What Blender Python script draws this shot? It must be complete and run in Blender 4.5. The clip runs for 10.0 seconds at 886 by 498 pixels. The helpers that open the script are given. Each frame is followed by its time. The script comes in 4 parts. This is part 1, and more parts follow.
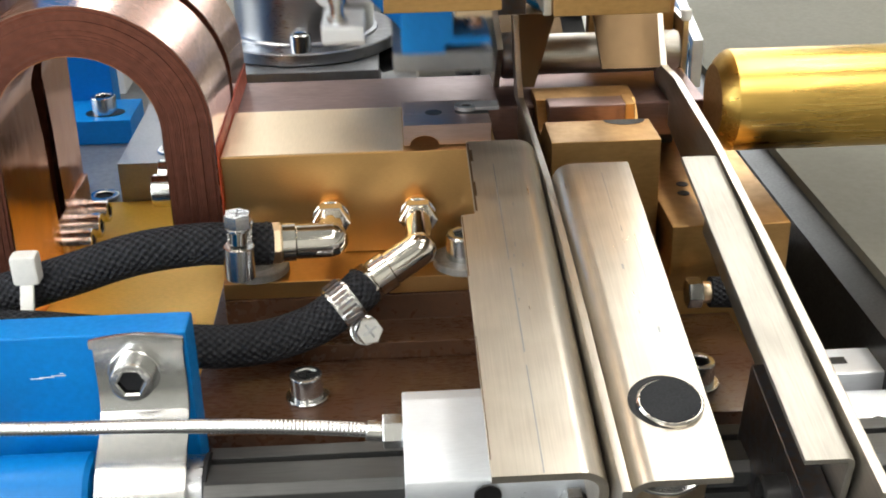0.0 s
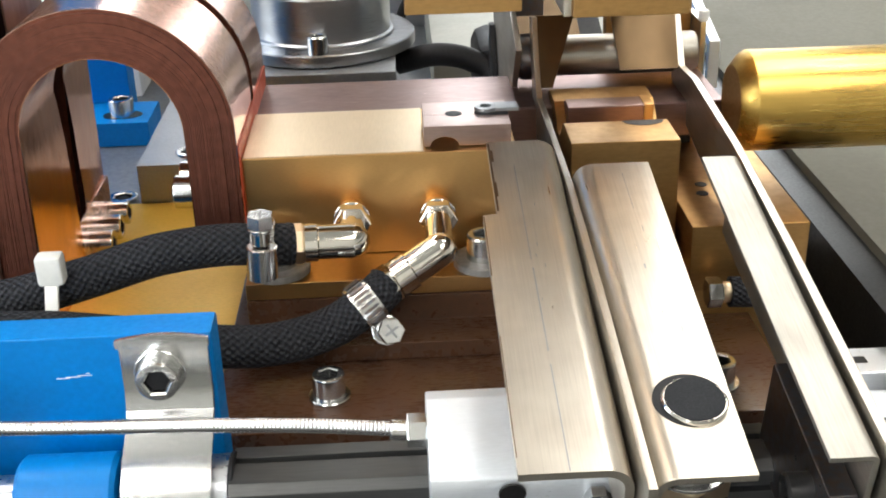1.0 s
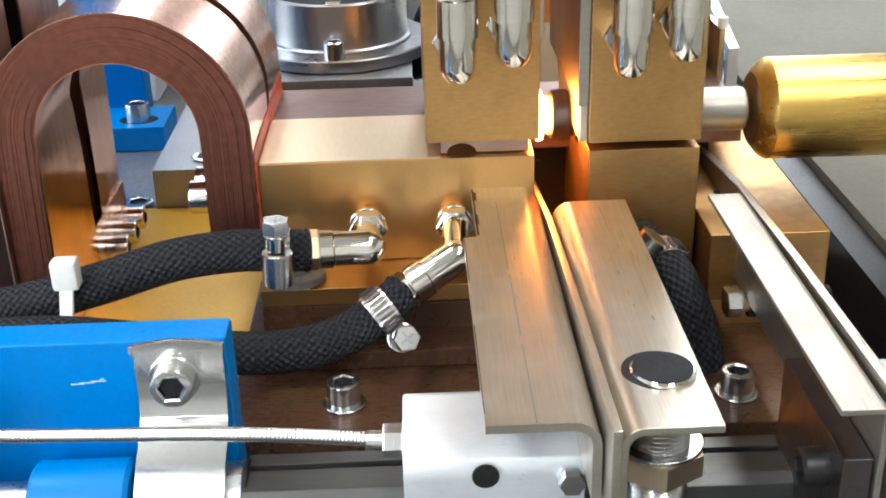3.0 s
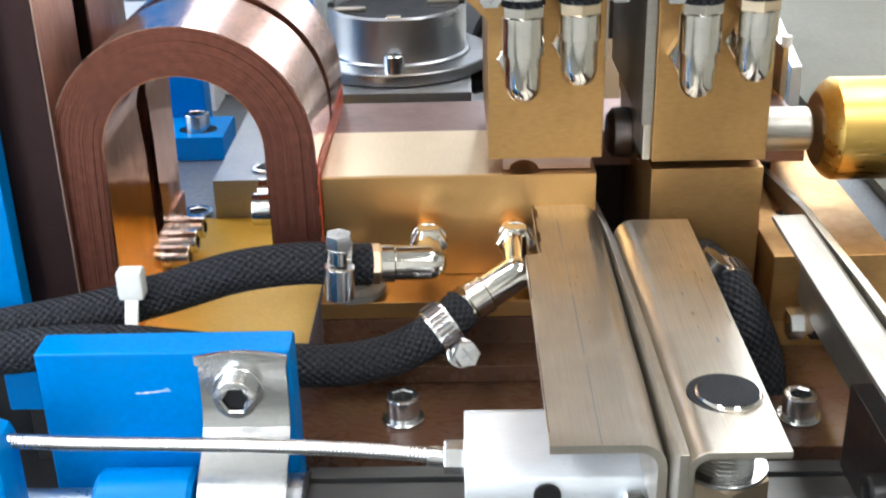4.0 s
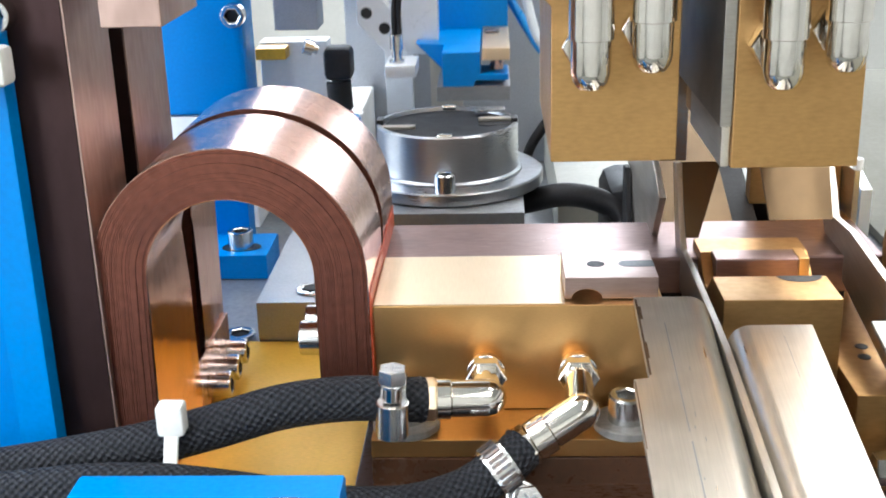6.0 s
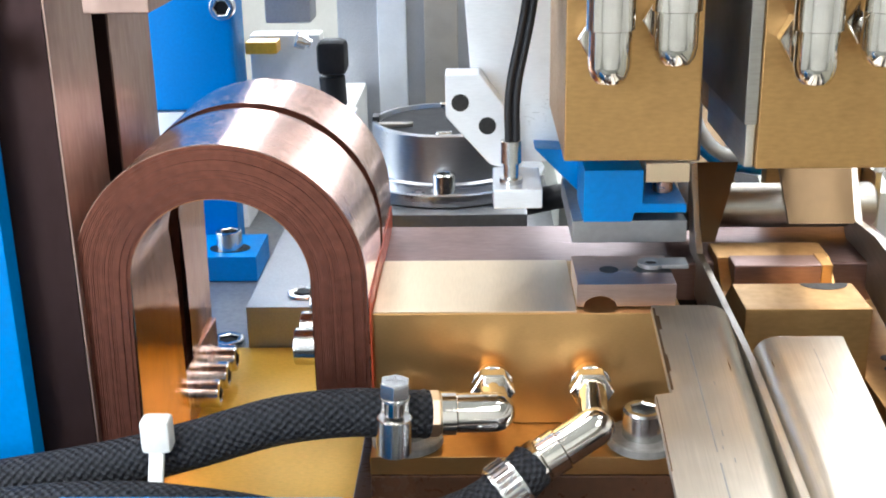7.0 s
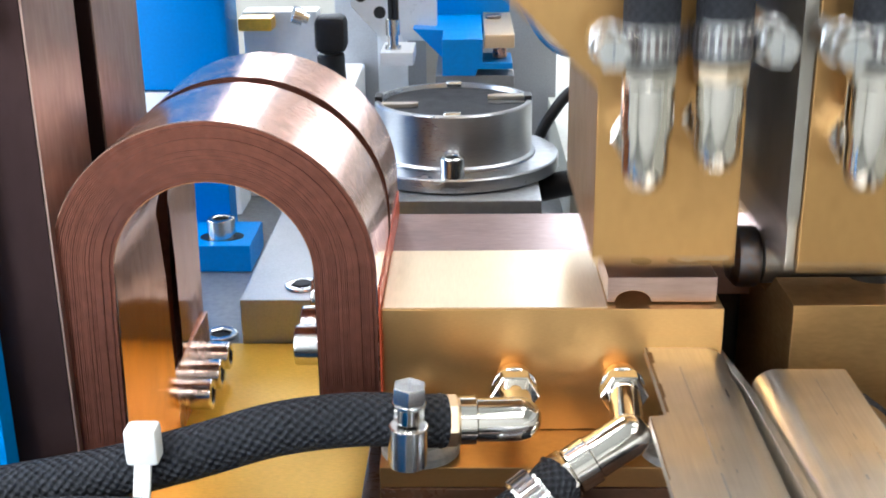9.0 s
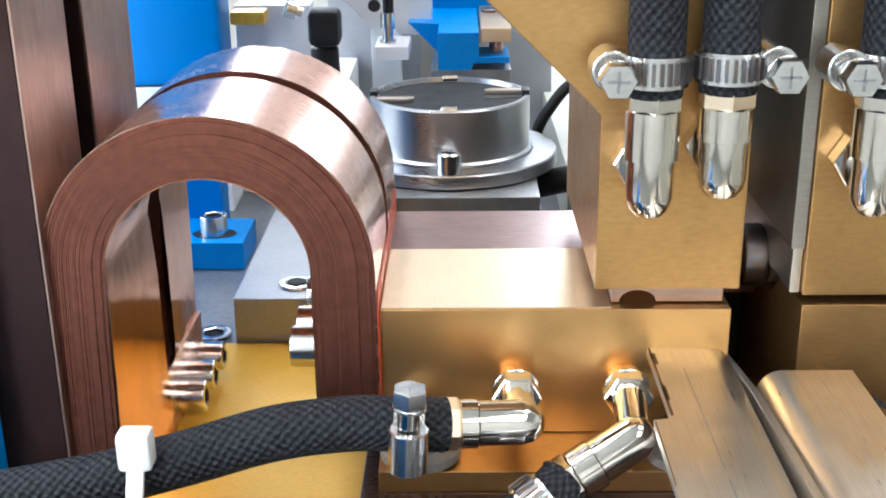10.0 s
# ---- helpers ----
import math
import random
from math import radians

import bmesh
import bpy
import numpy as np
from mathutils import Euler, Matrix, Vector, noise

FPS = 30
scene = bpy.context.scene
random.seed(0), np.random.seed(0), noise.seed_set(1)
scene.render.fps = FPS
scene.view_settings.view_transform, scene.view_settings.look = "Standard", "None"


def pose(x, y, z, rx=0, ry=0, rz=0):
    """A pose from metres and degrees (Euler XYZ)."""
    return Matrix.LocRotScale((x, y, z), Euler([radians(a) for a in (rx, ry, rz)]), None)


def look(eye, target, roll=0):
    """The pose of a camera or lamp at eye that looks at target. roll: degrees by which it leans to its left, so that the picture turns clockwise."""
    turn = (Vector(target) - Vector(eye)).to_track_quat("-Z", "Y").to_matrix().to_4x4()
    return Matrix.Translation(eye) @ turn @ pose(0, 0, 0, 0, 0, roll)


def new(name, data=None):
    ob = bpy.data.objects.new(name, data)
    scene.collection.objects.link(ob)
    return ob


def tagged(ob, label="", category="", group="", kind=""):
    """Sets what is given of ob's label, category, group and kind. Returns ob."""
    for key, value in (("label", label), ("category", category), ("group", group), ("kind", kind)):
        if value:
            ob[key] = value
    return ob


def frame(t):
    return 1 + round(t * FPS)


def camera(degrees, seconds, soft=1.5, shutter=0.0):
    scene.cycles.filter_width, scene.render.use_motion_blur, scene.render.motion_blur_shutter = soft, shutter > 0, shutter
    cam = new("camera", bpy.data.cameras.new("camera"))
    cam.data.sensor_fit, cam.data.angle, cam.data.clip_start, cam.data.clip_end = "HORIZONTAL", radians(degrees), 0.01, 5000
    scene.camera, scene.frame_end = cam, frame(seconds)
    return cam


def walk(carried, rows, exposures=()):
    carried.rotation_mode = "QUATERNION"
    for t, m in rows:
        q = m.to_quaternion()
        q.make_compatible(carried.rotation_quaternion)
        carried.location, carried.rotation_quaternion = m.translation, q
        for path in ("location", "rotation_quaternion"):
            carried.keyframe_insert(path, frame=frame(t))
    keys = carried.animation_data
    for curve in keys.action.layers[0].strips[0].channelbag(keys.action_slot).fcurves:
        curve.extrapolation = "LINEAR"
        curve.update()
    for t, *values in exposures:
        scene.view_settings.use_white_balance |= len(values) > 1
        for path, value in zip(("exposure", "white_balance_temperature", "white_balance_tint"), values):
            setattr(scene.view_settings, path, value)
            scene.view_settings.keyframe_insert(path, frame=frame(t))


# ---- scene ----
cam = camera(41.1, 10.0, soft=1.9, shutter=0.6)
PATH = [
    (0, (0.07117, -0.45255, 1.17127), (0.14561, 1.35114, 0.31037), -1.338),
    (0.5, (0.06831, -0.45374, 1.17138), (0.13792, 1.34973, 0.30962), -1.532),
    (1, (0.06608, -0.45460, 1.17164), (0.12677, 1.35140, 0.31449), -1.630),
    (1.5, (0.06501, -0.45568, 1.17229), (0.12706, 1.35293, 0.32076), -1.495),
    (2, (0.06423, -0.45677, 1.17339), (0.12224, 1.35031, 0.31834), -1.451),
    (3.5, (0.06571, -0.44971, 1.16987), (0.07340, 1.36347, 0.32589), -1.600),
    (4, (0.05876, -0.45120, 1.17342), (0.02172, 1.36773, 0.34269), -1.538),
    (4.5, (0.05839, -0.44765, 1.17954), (-0.01270, 1.40648, 0.43313), -1.676),
    (5, (0.05755, -0.44380, 1.18104), (-0.03073, 1.43721, 0.50721), -1.773),
    (5.5, (0.05360, -0.43640, 1.17713), (-0.04606, 1.44859, 0.51616), -1.825),
    (7, (0.04026, -0.39748, 1.16449), (-0.02490, 1.48875, 0.50276), -1.035),
    (7.5, (0.03778, -0.38940, 1.16104), (-0.04203, 1.49546, 0.49702), -1.090),
    (8, (0.03567, -0.37845, 1.15713), (-0.02339, 1.50434, 0.48511), -0.786),
    (8.5, (0.03140, -0.36659, 1.15379), (-0.01364, 1.51328, 0.47255), -0.908),
    (9, (0.02972, -0.35925, 1.15108), (-0.01709, 1.52120, 0.47158), -0.704),
    (9.5, (0.02778, -0.35444, 1.14939), (-0.01365, 1.52311, 0.46158), -0.689),
    (10, (0.02656, -0.34982, 1.14917), (-0.00461, 1.52766, 0.46063), -0.638),
]
walk(cam, [(t, look(eye, target, roll)) for t, eye, target, roll in PATH],
     [(0, -0.6, 6500, 10), (2, -0.38, 6150, 10), (3.5, -0.28, 6000, 10), (4.5, -0.18, 5850, 10), (7, -0.03, 5850, 10), (10, 0.07, 5750, 10)])

# ---- world and light ----
world = bpy.data.worlds.new("daylight")
scene.world = world
world.use_nodes = True
wn = world.node_tree
sky = wn.nodes.new("ShaderNodeTexSky")
sky.sky_type, sky.sun_disc = "NISHITA", False
sky.sun_elevation, sky.sun_rotation = radians(38), radians(20)
wn.nodes["Background"].inputs["Strength"].default_value = 0.12
wn.links.new(sky.outputs["Color"], wn.nodes["Background"].inputs["Color"])


def area_lamp(name, eye, target, sx, sy, watts, colour):
    data = bpy.data.lights.new(name, "AREA")
    data.shape, data.size, data.size_y, data.energy, data.color = "RECTANGLE", sx, sy, watts, colour
    ob = new(name, data)
    ob.matrix_world = look(eye, target)
    return ob


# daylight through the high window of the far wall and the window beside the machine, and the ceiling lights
area_lamp("window_light", (-0.3, 3.85, 2.45), (0.0, 0.0, 1.1), 3.6, 1.5, 75, (0.95, 0.98, 1.0))
area_lamp("side_window_light", (-2.85, 0.2, 2.0), (0.0, 0.0, 1.0), 2.4, 1.5, 55, (0.9, 0.95, 1.0))
# unseen rear window, added to brighten the faces turned to the camera
area_lamp("rear_fill_light", (-1.9, -2.9, 1.9), (0.0, 0.0, 1.0), 1.1, 1.6, 60, (0.86, 0.93, 1.0))
LUMINAIRES = ((-0.85, -1.7), (0.85, -1.7), (-0.85, 0.45), (0.85, 0.45), (-0.85, 2.5), (0.85, 2.5))
for lx, ly in LUMINAIRES:
    area_lamp("ceiling_tube_light", (lx, ly, 2.93), (lx, ly, 0.0), 0.5, 1.5, 21 if ly > -1 else 27, (1.0, 0.97, 0.92))


# ---- materials ----
def nodes_of(name):
    m = bpy.data.materials.new(name)
    m.use_nodes = True
    t = m.node_tree
    return m, t, t.nodes["Principled BSDF"]


def add_node(t, kind, **values):
    n = t.nodes.new(kind)
    for key, v in values.items():
        n.inputs[key].default_value = v
    return n


def noise_of(t, stretch, scale, detail=4.0):
    co = t.nodes.new("ShaderNodeTexCoord")
    mp = t.nodes.new("ShaderNodeMapping")
    mp.inputs["Scale"].default_value = stretch
    t.links.new(co.outputs["Object"], mp.inputs["Vector"])
    n = add_node(t, "ShaderNodeTexNoise", Scale=scale, Detail=detail)
    t.links.new(mp.outputs["Vector"], n.inputs["Vector"])
    return n


def ramp(t, source, a, b, lo=0.3, hi=0.7):
    r = t.nodes.new("ShaderNodeMapRange")
    r.inputs["From Min"].default_value, r.inputs["From Max"].default_value = lo, hi
    r.inputs["To Min"].default_value, r.inputs["To Max"].default_value = a, b
    t.links.new(source, r.inputs["Value"])
    return r.outputs["Result"]


def mix_colour(t, fac, a, b):
    m = t.nodes.new("ShaderNodeMix")
    m.data_type = "RGBA"
    t.links.new(fac, m.inputs["Factor"])
    for value, socket in ((a, m.inputs[6]), (b, m.inputs[7])):
        if hasattr(value, "is_linked"):
            t.links.new(value, socket)
        else:
            socket.default_value = (*value, 1)
    return m.outputs[2]


def mat(name, col, rough, metal=0.0, col2=None, grain=900.0, stretch=(1, 1, 1), stain=25.0, bump=0.1, dr=0.12, coat=0.0, amount=0.25, stained=None, spec=0.5):
    """Colour and roughness vary by a fine grain (stretched into brush marks where wanted) and by large soft stains."""
    m, t, p = nodes_of(name)
    c2 = col2 or tuple(c * (1 - amount) for c in col)
    fine = noise_of(t, stretch, grain)
    large = noise_of(t, (1, 1, 1), stain, 3.0)
    base = mix_colour(t, ramp(t, fine.outputs["Fac"], 0.0, 1.0), col, c2)
    dirty = stained or tuple(c * 0.72 for c in col)
    base = mix_colour(t, ramp(t, large.outputs["Fac"], 0.0, 0.55, 0.48, 0.75), base, dirty)
    t.links.new(base, p.inputs["Base Color"])
    add = t.nodes.new("ShaderNodeMath")
    t.links.new(ramp(t, fine.outputs["Fac"], rough - dr / 2, rough + dr / 2), add.inputs[0])
    t.links.new(ramp(t, large.outputs["Fac"], -dr / 3, dr / 2), add.inputs[1])
    t.links.new(add.outputs[0], p.inputs["Roughness"])
    p.inputs["Metallic"].default_value = metal
    p.inputs["Coat Weight"].default_value = coat
    p.inputs["Specular IOR Level"].default_value = spec
    if bump:
        b = t.nodes.new("ShaderNodeBump")
        b.inputs["Strength"].default_value, b.inputs["Distance"].default_value = bump * (0.12 if metal > 0.5 else 1), 0.0004
        t.links.new(fine.outputs["Fac"], b.inputs["Height"])
        t.links.new(b.outputs["Normal"], p.inputs["Normal"])
    return m


BRASS = mat("milled_bronze", (0.66, 0.4, 0.155), 0.34, 1, grain=500, stretch=(1, 1, 6), stain=22, bump=0.03, amount=0.07, dr=0.08, stained=(0.44, 0.255, 0.1))
BRASS_DULL = mat("dull_worn_bronze", (0.54, 0.32, 0.122), 0.4, 1, grain=260, stretch=(1, 1, 3), stain=34, bump=0.02, amount=0.14, dr=0.1, stained=(0.31, 0.175, 0.07))
# pale bronze of small fittings; on the electrode it paints a bright reflection
BRASS_TOP = mat("pale_ground_bronze", (0.8, 0.64, 0.44), 0.36, 1, grain=300, stretch=(6, 0.5, 1), stain=18, bump=0.02, amount=0.06, dr=0.05, stained=(0.66, 0.5, 0.32))
BRASS_ROD = mat("polished_brass", (0.74, 0.48, 0.125), 0.29, 1, grain=500, stretch=(0.06, 1, 1), stain=30, bump=0.05, amount=0.22)
COPPER = mat("bright_copper", (0.76, 0.49, 0.39), 0.24, 1, grain=400, stretch=(1, 6, 1), stain=26, bump=0.03, amount=0.12, stained=(0.6, 0.32, 0.22))
COPPER_EDGE = mat("dull_copper_edge", (0.245, 0.092, 0.06), 0.47, 1, grain=260, stretch=(1, 0.4, 1), stain=24, bump=0.15, amount=0.3, stained=(0.14, 0.06, 0.045))
COPPER_BAR = mat("tarnished_copper", (0.27, 0.17, 0.15), 0.36, 1, grain=350, stretch=(0.5, 6, 6), stain=30, bump=0.03, amount=0.2, stained=(0.14, 0.095, 0.09))
# worn bus copper with the light on its side put into the colour
BUS_LIT = mat("worn_lit_bus_copper", (0.5, 0.345, 0.28), 0.42, 1, grain=200, stretch=(1, 2, 0.4), stain=30, bump=0.02, amount=0.08, stained=(0.2, 0.12, 0.1))
COPPER_INNER = mat("rippled_bright_copper", (0.82, 0.38, 0.18), 0.15, 1, grain=70, stretch=(1, 1.4, 0.7), stain=40, bump=4.0, amount=0.12, stained=(0.55, 0.26, 0.14))
# brown of scorched edges; on tabs and ramp it paints dark reflections and shade
SCORCH_SHADE = mat("scorched_shaded_steel", (0.17, 0.112, 0.06), 0.42, 1, grain=60, stretch=(1, 0.5, 0.5), stain=45, bump=0.05, amount=0.18, stained=(0.11, 0.075, 0.045))
STEEL = mat("ground_steel", (0.66, 0.61, 0.53), 0.36, 1, grain=260, stretch=(8, 0.15, 8), stain=32, bump=0.04, amount=0.14, dr=0.14, stained=(0.36, 0.31, 0.25))
RAIL_STEEL = mat("dull_brushed_steel", (0.44, 0.42, 0.375), 0.47, 1, grain=300, stretch=(6, 0.3, 6), stain=40, bump=0.04, amount=0.12, dr=0.1, stained=(0.34, 0.32, 0.28))
COPPER_PLATE = mat("worn_copper_plate", (0.44, 0.32, 0.28), 0.34, 1, grain=300, stretch=(0.5, 5, 5), stain=40, bump=0.03, amount=0.15, stained=(0.28, 0.19, 0.165))
STEEL_ROUND = mat("turned_steel", (0.5, 0.51, 0.53), 0.32, 1, grain=600, stretch=(0.4, 0.4, 6), stain=24, bump=0.05, amount=0.14)
ZINC = mat("zinc_plated_steel", (0.66, 0.66, 0.65), 0.22, 1, grain=700, stain=60, bump=0.03, amount=0.08, dr=0.05)
CHROME = mat("nickel_plating", (0.78, 0.74, 0.68), 0.09, 1, grain=300, stain=90, bump=0.0, dr=0.03, amount=0.05)
ALU = mat("milled_aluminium", (0.84, 0.87, 0.91), 0.36, 0.6, grain=600, stretch=(0.5, 5, 5), stain=30, bump=0.05, amount=0.08)
ALU_MATT = mat("anodised_aluminium", (0.46, 0.47, 0.49), 0.5, 1, grain=900, stain=20, bump=0.05, amount=0.08)
TUBE = mat("satin_steel_tube", (0.4, 0.375, 0.33), 0.4, 1, grain=500, stretch=(0.3, 3, 3), stain=60, bump=0.06, amount=0.15)
BURNT = mat("blued_steel_ring", (0.16, 0.17, 0.2), 0.35, 1, grain=400, stain=70, bump=0.08, col2=(0.2, 0.15, 0.12))
BLUE = mat("blue_paint", (0.0, 0.2, 0.585), 0.4, 0, grain=500, stain=30, bump=0.1, spec=0.3, amount=0.12, stained=(0.0, 0.172, 0.51))
BROWN = mat("brown_laminate", (0.085, 0.038, 0.019), 0.28, 0, grain=300, stretch=(1, 6, 1), stain=22, bump=0.06, coat=0.2, amount=0.35)
YELLOW = mat("yellow_passivated_steel", (0.85, 0.48, 0.045), 0.38, 0.4, grain=400, stretch=(1, 4, 1), stain=25, bump=0.05, amount=0.15)
# BLACK and DARKSTEEL also paint the shade inside holes and slots
BLACK = mat("black_plastic_and_hole_shade", (0.014, 0.014, 0.016), 0.5, 0, grain=900, stain=60, bump=0.1, amount=0.3, spec=0.25)
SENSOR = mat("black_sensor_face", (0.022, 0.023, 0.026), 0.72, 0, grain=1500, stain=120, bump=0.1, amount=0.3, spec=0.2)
DARKSTEEL = mat("black_oxide_steel_and_hole_shade", (0.035, 0.034, 0.034), 0.36, 0.6, grain=700, stain=40, bump=0.1, amount=0.3)
NYLON = mat("white_nylon", (0.78, 0.77, 0.72), 0.4, 0, grain=600, stain=70, bump=0.05, amount=0.06)
WHITE = mat("white_plastic", (0.82, 0.82, 0.8), 0.5, 0, grain=400, stain=20, bump=0.04, amount=0.05)
PU_BLUE = mat("blue_air_hose", (0.02, 0.3, 0.72), 0.3, 0, grain=300, stain=60, bump=0.02, amount=0.1)
PU_CLEAR = mat("milky_air_hose", (0.72, 0.76, 0.78), 0.28, 0, grain=300, stain=60, bump=0.02, amount=0.06)
RED_FIBRE = mat("red_fibre", (0.62, 0.1, 0.035), 0.5, 0, grain=300, stain=60)
RED = mat("red_plastic", (0.5, 0.03, 0.02), 0.4, 0, grain=300, stain=60)
CONCRETE = mat("workshop_floor_paint", (0.115, 0.115, 0.098), 0.55, 0, grain=40, stain=2.2, bump=0.2, amount=0.12, stained=(0.085, 0.085, 0.072))
PLASTER = mat("painted_plaster", (0.56, 0.55, 0.505), 0.8, 0, grain=60, stain=1.5, bump=0.2, amount=0.05)
BED = mat("machine_bed_steel", (0.34, 0.35, 0.36), 0.4, 0.8, grain=300, stain=9, bump=0.06, amount=0.12)
PALE = mat("pale_grey_table", (0.175, 0.17, 0.14), 0.7, 0, grain=300, stain=8, bump=0.1, amount=0.08, spec=0.12)
PALE_PLATE = mat("pale_grey_green_paint", (0.42, 0.42, 0.37), 0.6, 0, grain=300, stain=9, bump=0.05, amount=0.06, spec=0.3)
WASHER = mat("grey_insulating_washer", (0.3, 0.28, 0.25), 0.5, 0.2, grain=500, stain=60)


ANOD = mat("dark_anodised_profile", (0.1, 0.1, 0.098), 0.36, 0.7, grain=500, stretch=(0.2, 5, 5), stain=40, bump=0.06, amount=0.2)
# the same tarnished copper, darkened for the bars' shaded front
BUS_SHADE = mat("shaded_tarnished_copper", (0.055, 0.032, 0.03), 0.5, 1, grain=260, stretch=(1, 1, 0.4), stain=24, bump=0.03, amount=0.08, stained=(0.08, 0.045, 0.038))


def glow(name, col, strength):
    m, t, p = nodes_of(name)
    p.inputs["Base Color"].default_value = (0.8, 0.8, 0.8, 1)
    p.inputs["Emission Color"].default_value, p.inputs["Emission Strength"].default_value = (*col, 1), strength
    return m


TUBE_GLOW = glow("light_diffuser", (1.0, 0.94, 0.84), 7.0)
WELD_GLOW = glow("white_hot_weld", (1.0, 0.36, 0.06), 140.0)
SKY_GLOW = glow("bright_overcast_sky", (0.9, 0.96, 1.0), 5.0)


def braid_material():
    """Black woven hose cover: two sets of strands that cross over and under each other, in the hose's own coordinates."""
    m, t, p = nodes_of("woven_black_hose")
    uv = t.nodes.new("ShaderNodeUVMap")
    sep = t.nodes.new("ShaderNodeSeparateXYZ")
    t.links.new(uv.outputs["UV"], sep.inputs[0])

    def math_node(op, a, b=None):
        n = t.nodes.new("ShaderNodeMath")
        n.operation = op
        for k, v in enumerate((a, b)):
            if v is None:
                continue
            if isinstance(v, (int, float)):
                n.inputs[k].default_value = v
            else:
                t.links.new(v, n.inputs[k])
        return n.outputs[0]
    u = math_node("MULTIPLY", sep.outputs["X"], 34.0 * math.pi)
    v = math_node("MULTIPLY", sep.outputs["Y"], 1.0)
    a, b = math_node("SINE", u), math_node("SINE", v)
    height = math_node("MULTIPLY", a, b)
    fuzz = noise_of(t, (1, 1, 1), 900, 3.0)
    height = math_node("ADD", height, math_node("MULTIPLY", fuzz.outputs["Fac"], 2.2))
    # gaps dark, crowns grey-blue: the weave's shade and highlights are in the colour
    t.links.new(mix_colour(t, ramp(t, height, 0.0, 1.0, 0.1, 2.4), (0.003, 0.003, 0.004), (0.036, 0.038, 0.046)), p.inputs["Base Color"])
    bp = t.nodes.new("ShaderNodeBump")
    bp.inputs["Strength"].default_value, bp.inputs["Distance"].default_value = 0.9, 0.0009
    t.links.new(height, bp.inputs["Height"])
    t.links.new(bp.outputs["Normal"], p.inputs["Normal"])
    p.inputs["Roughness"].default_value, p.inputs["Specular IOR Level"].default_value = 0.7, 0.3
    return m


HOSE = braid_material()


# ---- mesh tools: machine millimetres, x along the electrodes, y away, z up from the lower electrode's top ----
TABLE = 1.0


# the plan is drawn with shortened depths and slightly tall heights: one depth unit is 1.2 mm, one height unit 0.964 mm
DEPTH, RISE = 1.2, 0.964


def true(p):
    """From the plan's units to millimetres."""
    return Vector((p[0], p[1] * DEPTH, p[2] * RISE))


def plan(p):
    """From millimetres back to the plan's units."""
    return Vector((p[0], p[1] / DEPTH, p[2] / RISE))


def at_mm(x, y, z):
    x, y, z = true((x, y, z)) / 1000
    return Vector((x, y, TABLE + z))


def thing(name, o, label, category, group="", kind=""):
    ob = new(name)
    ob.empty_display_size = 0.01
    ob.location = at_mm(*o)
    ob["origin_mm"] = o
    return tagged(ob, label, category, group, kind)


def finish(bm, o, material, name, smooth=32):
    for v in bm.verts:
        v.co = (v.co - true(o)) / 1000
    me = bpy.data.meshes.new(name)
    bmesh.ops.recalc_face_normals(bm, faces=bm.faces[:])
    bm.to_mesh(me)
    bm.free()
    me.polygons.foreach_set("use_smooth", [True] * len(me.polygons))
    me.set_sharp_from_angle(angle=radians(smooth))
    me.materials.append(material)
    return me


def flat_shading(ob):
    """Keeps large flat faces flat beside their rounded edges."""
    w = ob.modifiers.new("weighted_normals", "WEIGHTED_NORMAL")
    w.keep_sharp = True
    return ob


def part(name, bm, material, parent, label="", smooth=32):
    top = parent
    while top.parent:
        top = top.parent
    ob = flat_shading(new(name, finish(bm, top["origin_mm"], material, name, smooth)))
    ob.parent = parent
    return tagged(ob, label)


def single(name, bm, material, o, label, category, group="", kind="", smooth=32):
    ob = flat_shading(new(name, finish(bm, o, material, name, smooth)))
    ob.location = at_mm(*o)
    ob["origin_mm"] = o
    return tagged(ob, label, category, group, kind)


def bevel_sharp(bm, faces, width, segments=2):
    edges = {e for f in faces for e in f.edges if len(e.link_faces) == 2 and e.calc_face_angle(0) > 0.5}
    if width and edges:
        bmesh.ops.bevel(bm, geom=list(edges), offset=width, segments=segments, affect="EDGES", profile=0.5)


def box(x0, x1, y0, y1, z0, z1, bev=0.6, bm=None, turn=None):
    bm = bm or bmesh.new()
    co = [(x, y, z) for x in (x0, x1) for y in (y0, y1) for z in (z0, z1)]
    vs = [bm.verts.new(true(c)) for c in co]
    fs = [bm.faces.new([vs[i] for i in q]) for q in ((0, 1, 3, 2), (4, 6, 7, 5), (0, 4, 5, 1), (2, 3, 7, 6), (0, 2, 6, 4), (1, 5, 7, 3))]
    bmesh.ops.recalc_face_normals(bm, faces=fs)
    bevel_sharp(bm, fs, bev)
    return bm


def prism(poly, axis, a0, a1, bev=0.5, bm=None):
    """A flat outline pushed along an axis. The outline's two coordinates are the other two axes in order."""
    bm = bm or bmesh.new()

    def co(p, a):
        return true({"x": (a, p[0], p[1]), "y": (p[0], a, p[1]), "z": (p[0], p[1], a)}[axis])
    lo, hi = [bm.verts.new(co(p, a0)) for p in poly], [bm.verts.new(co(p, a1)) for p in poly]
    n = len(poly)
    fs = [bm.faces.new(lo), bm.faces.new(hi[::-1])] + [bm.faces.new((lo[i], hi[i], hi[(i + 1) % n], lo[(i + 1) % n])) for i in range(n)]
    bmesh.ops.recalc_face_normals(bm, faces=fs)
    bevel_sharp(bm, fs, bev)
    return bm


def basis(d):
    d = Vector(d).normalized()
    a = Vector((0, 0, 1)) if abs(d.z) < 0.9 else Vector((1, 0, 0))
    u = d.cross(a).normalized()
    return d, u, d.cross(u)


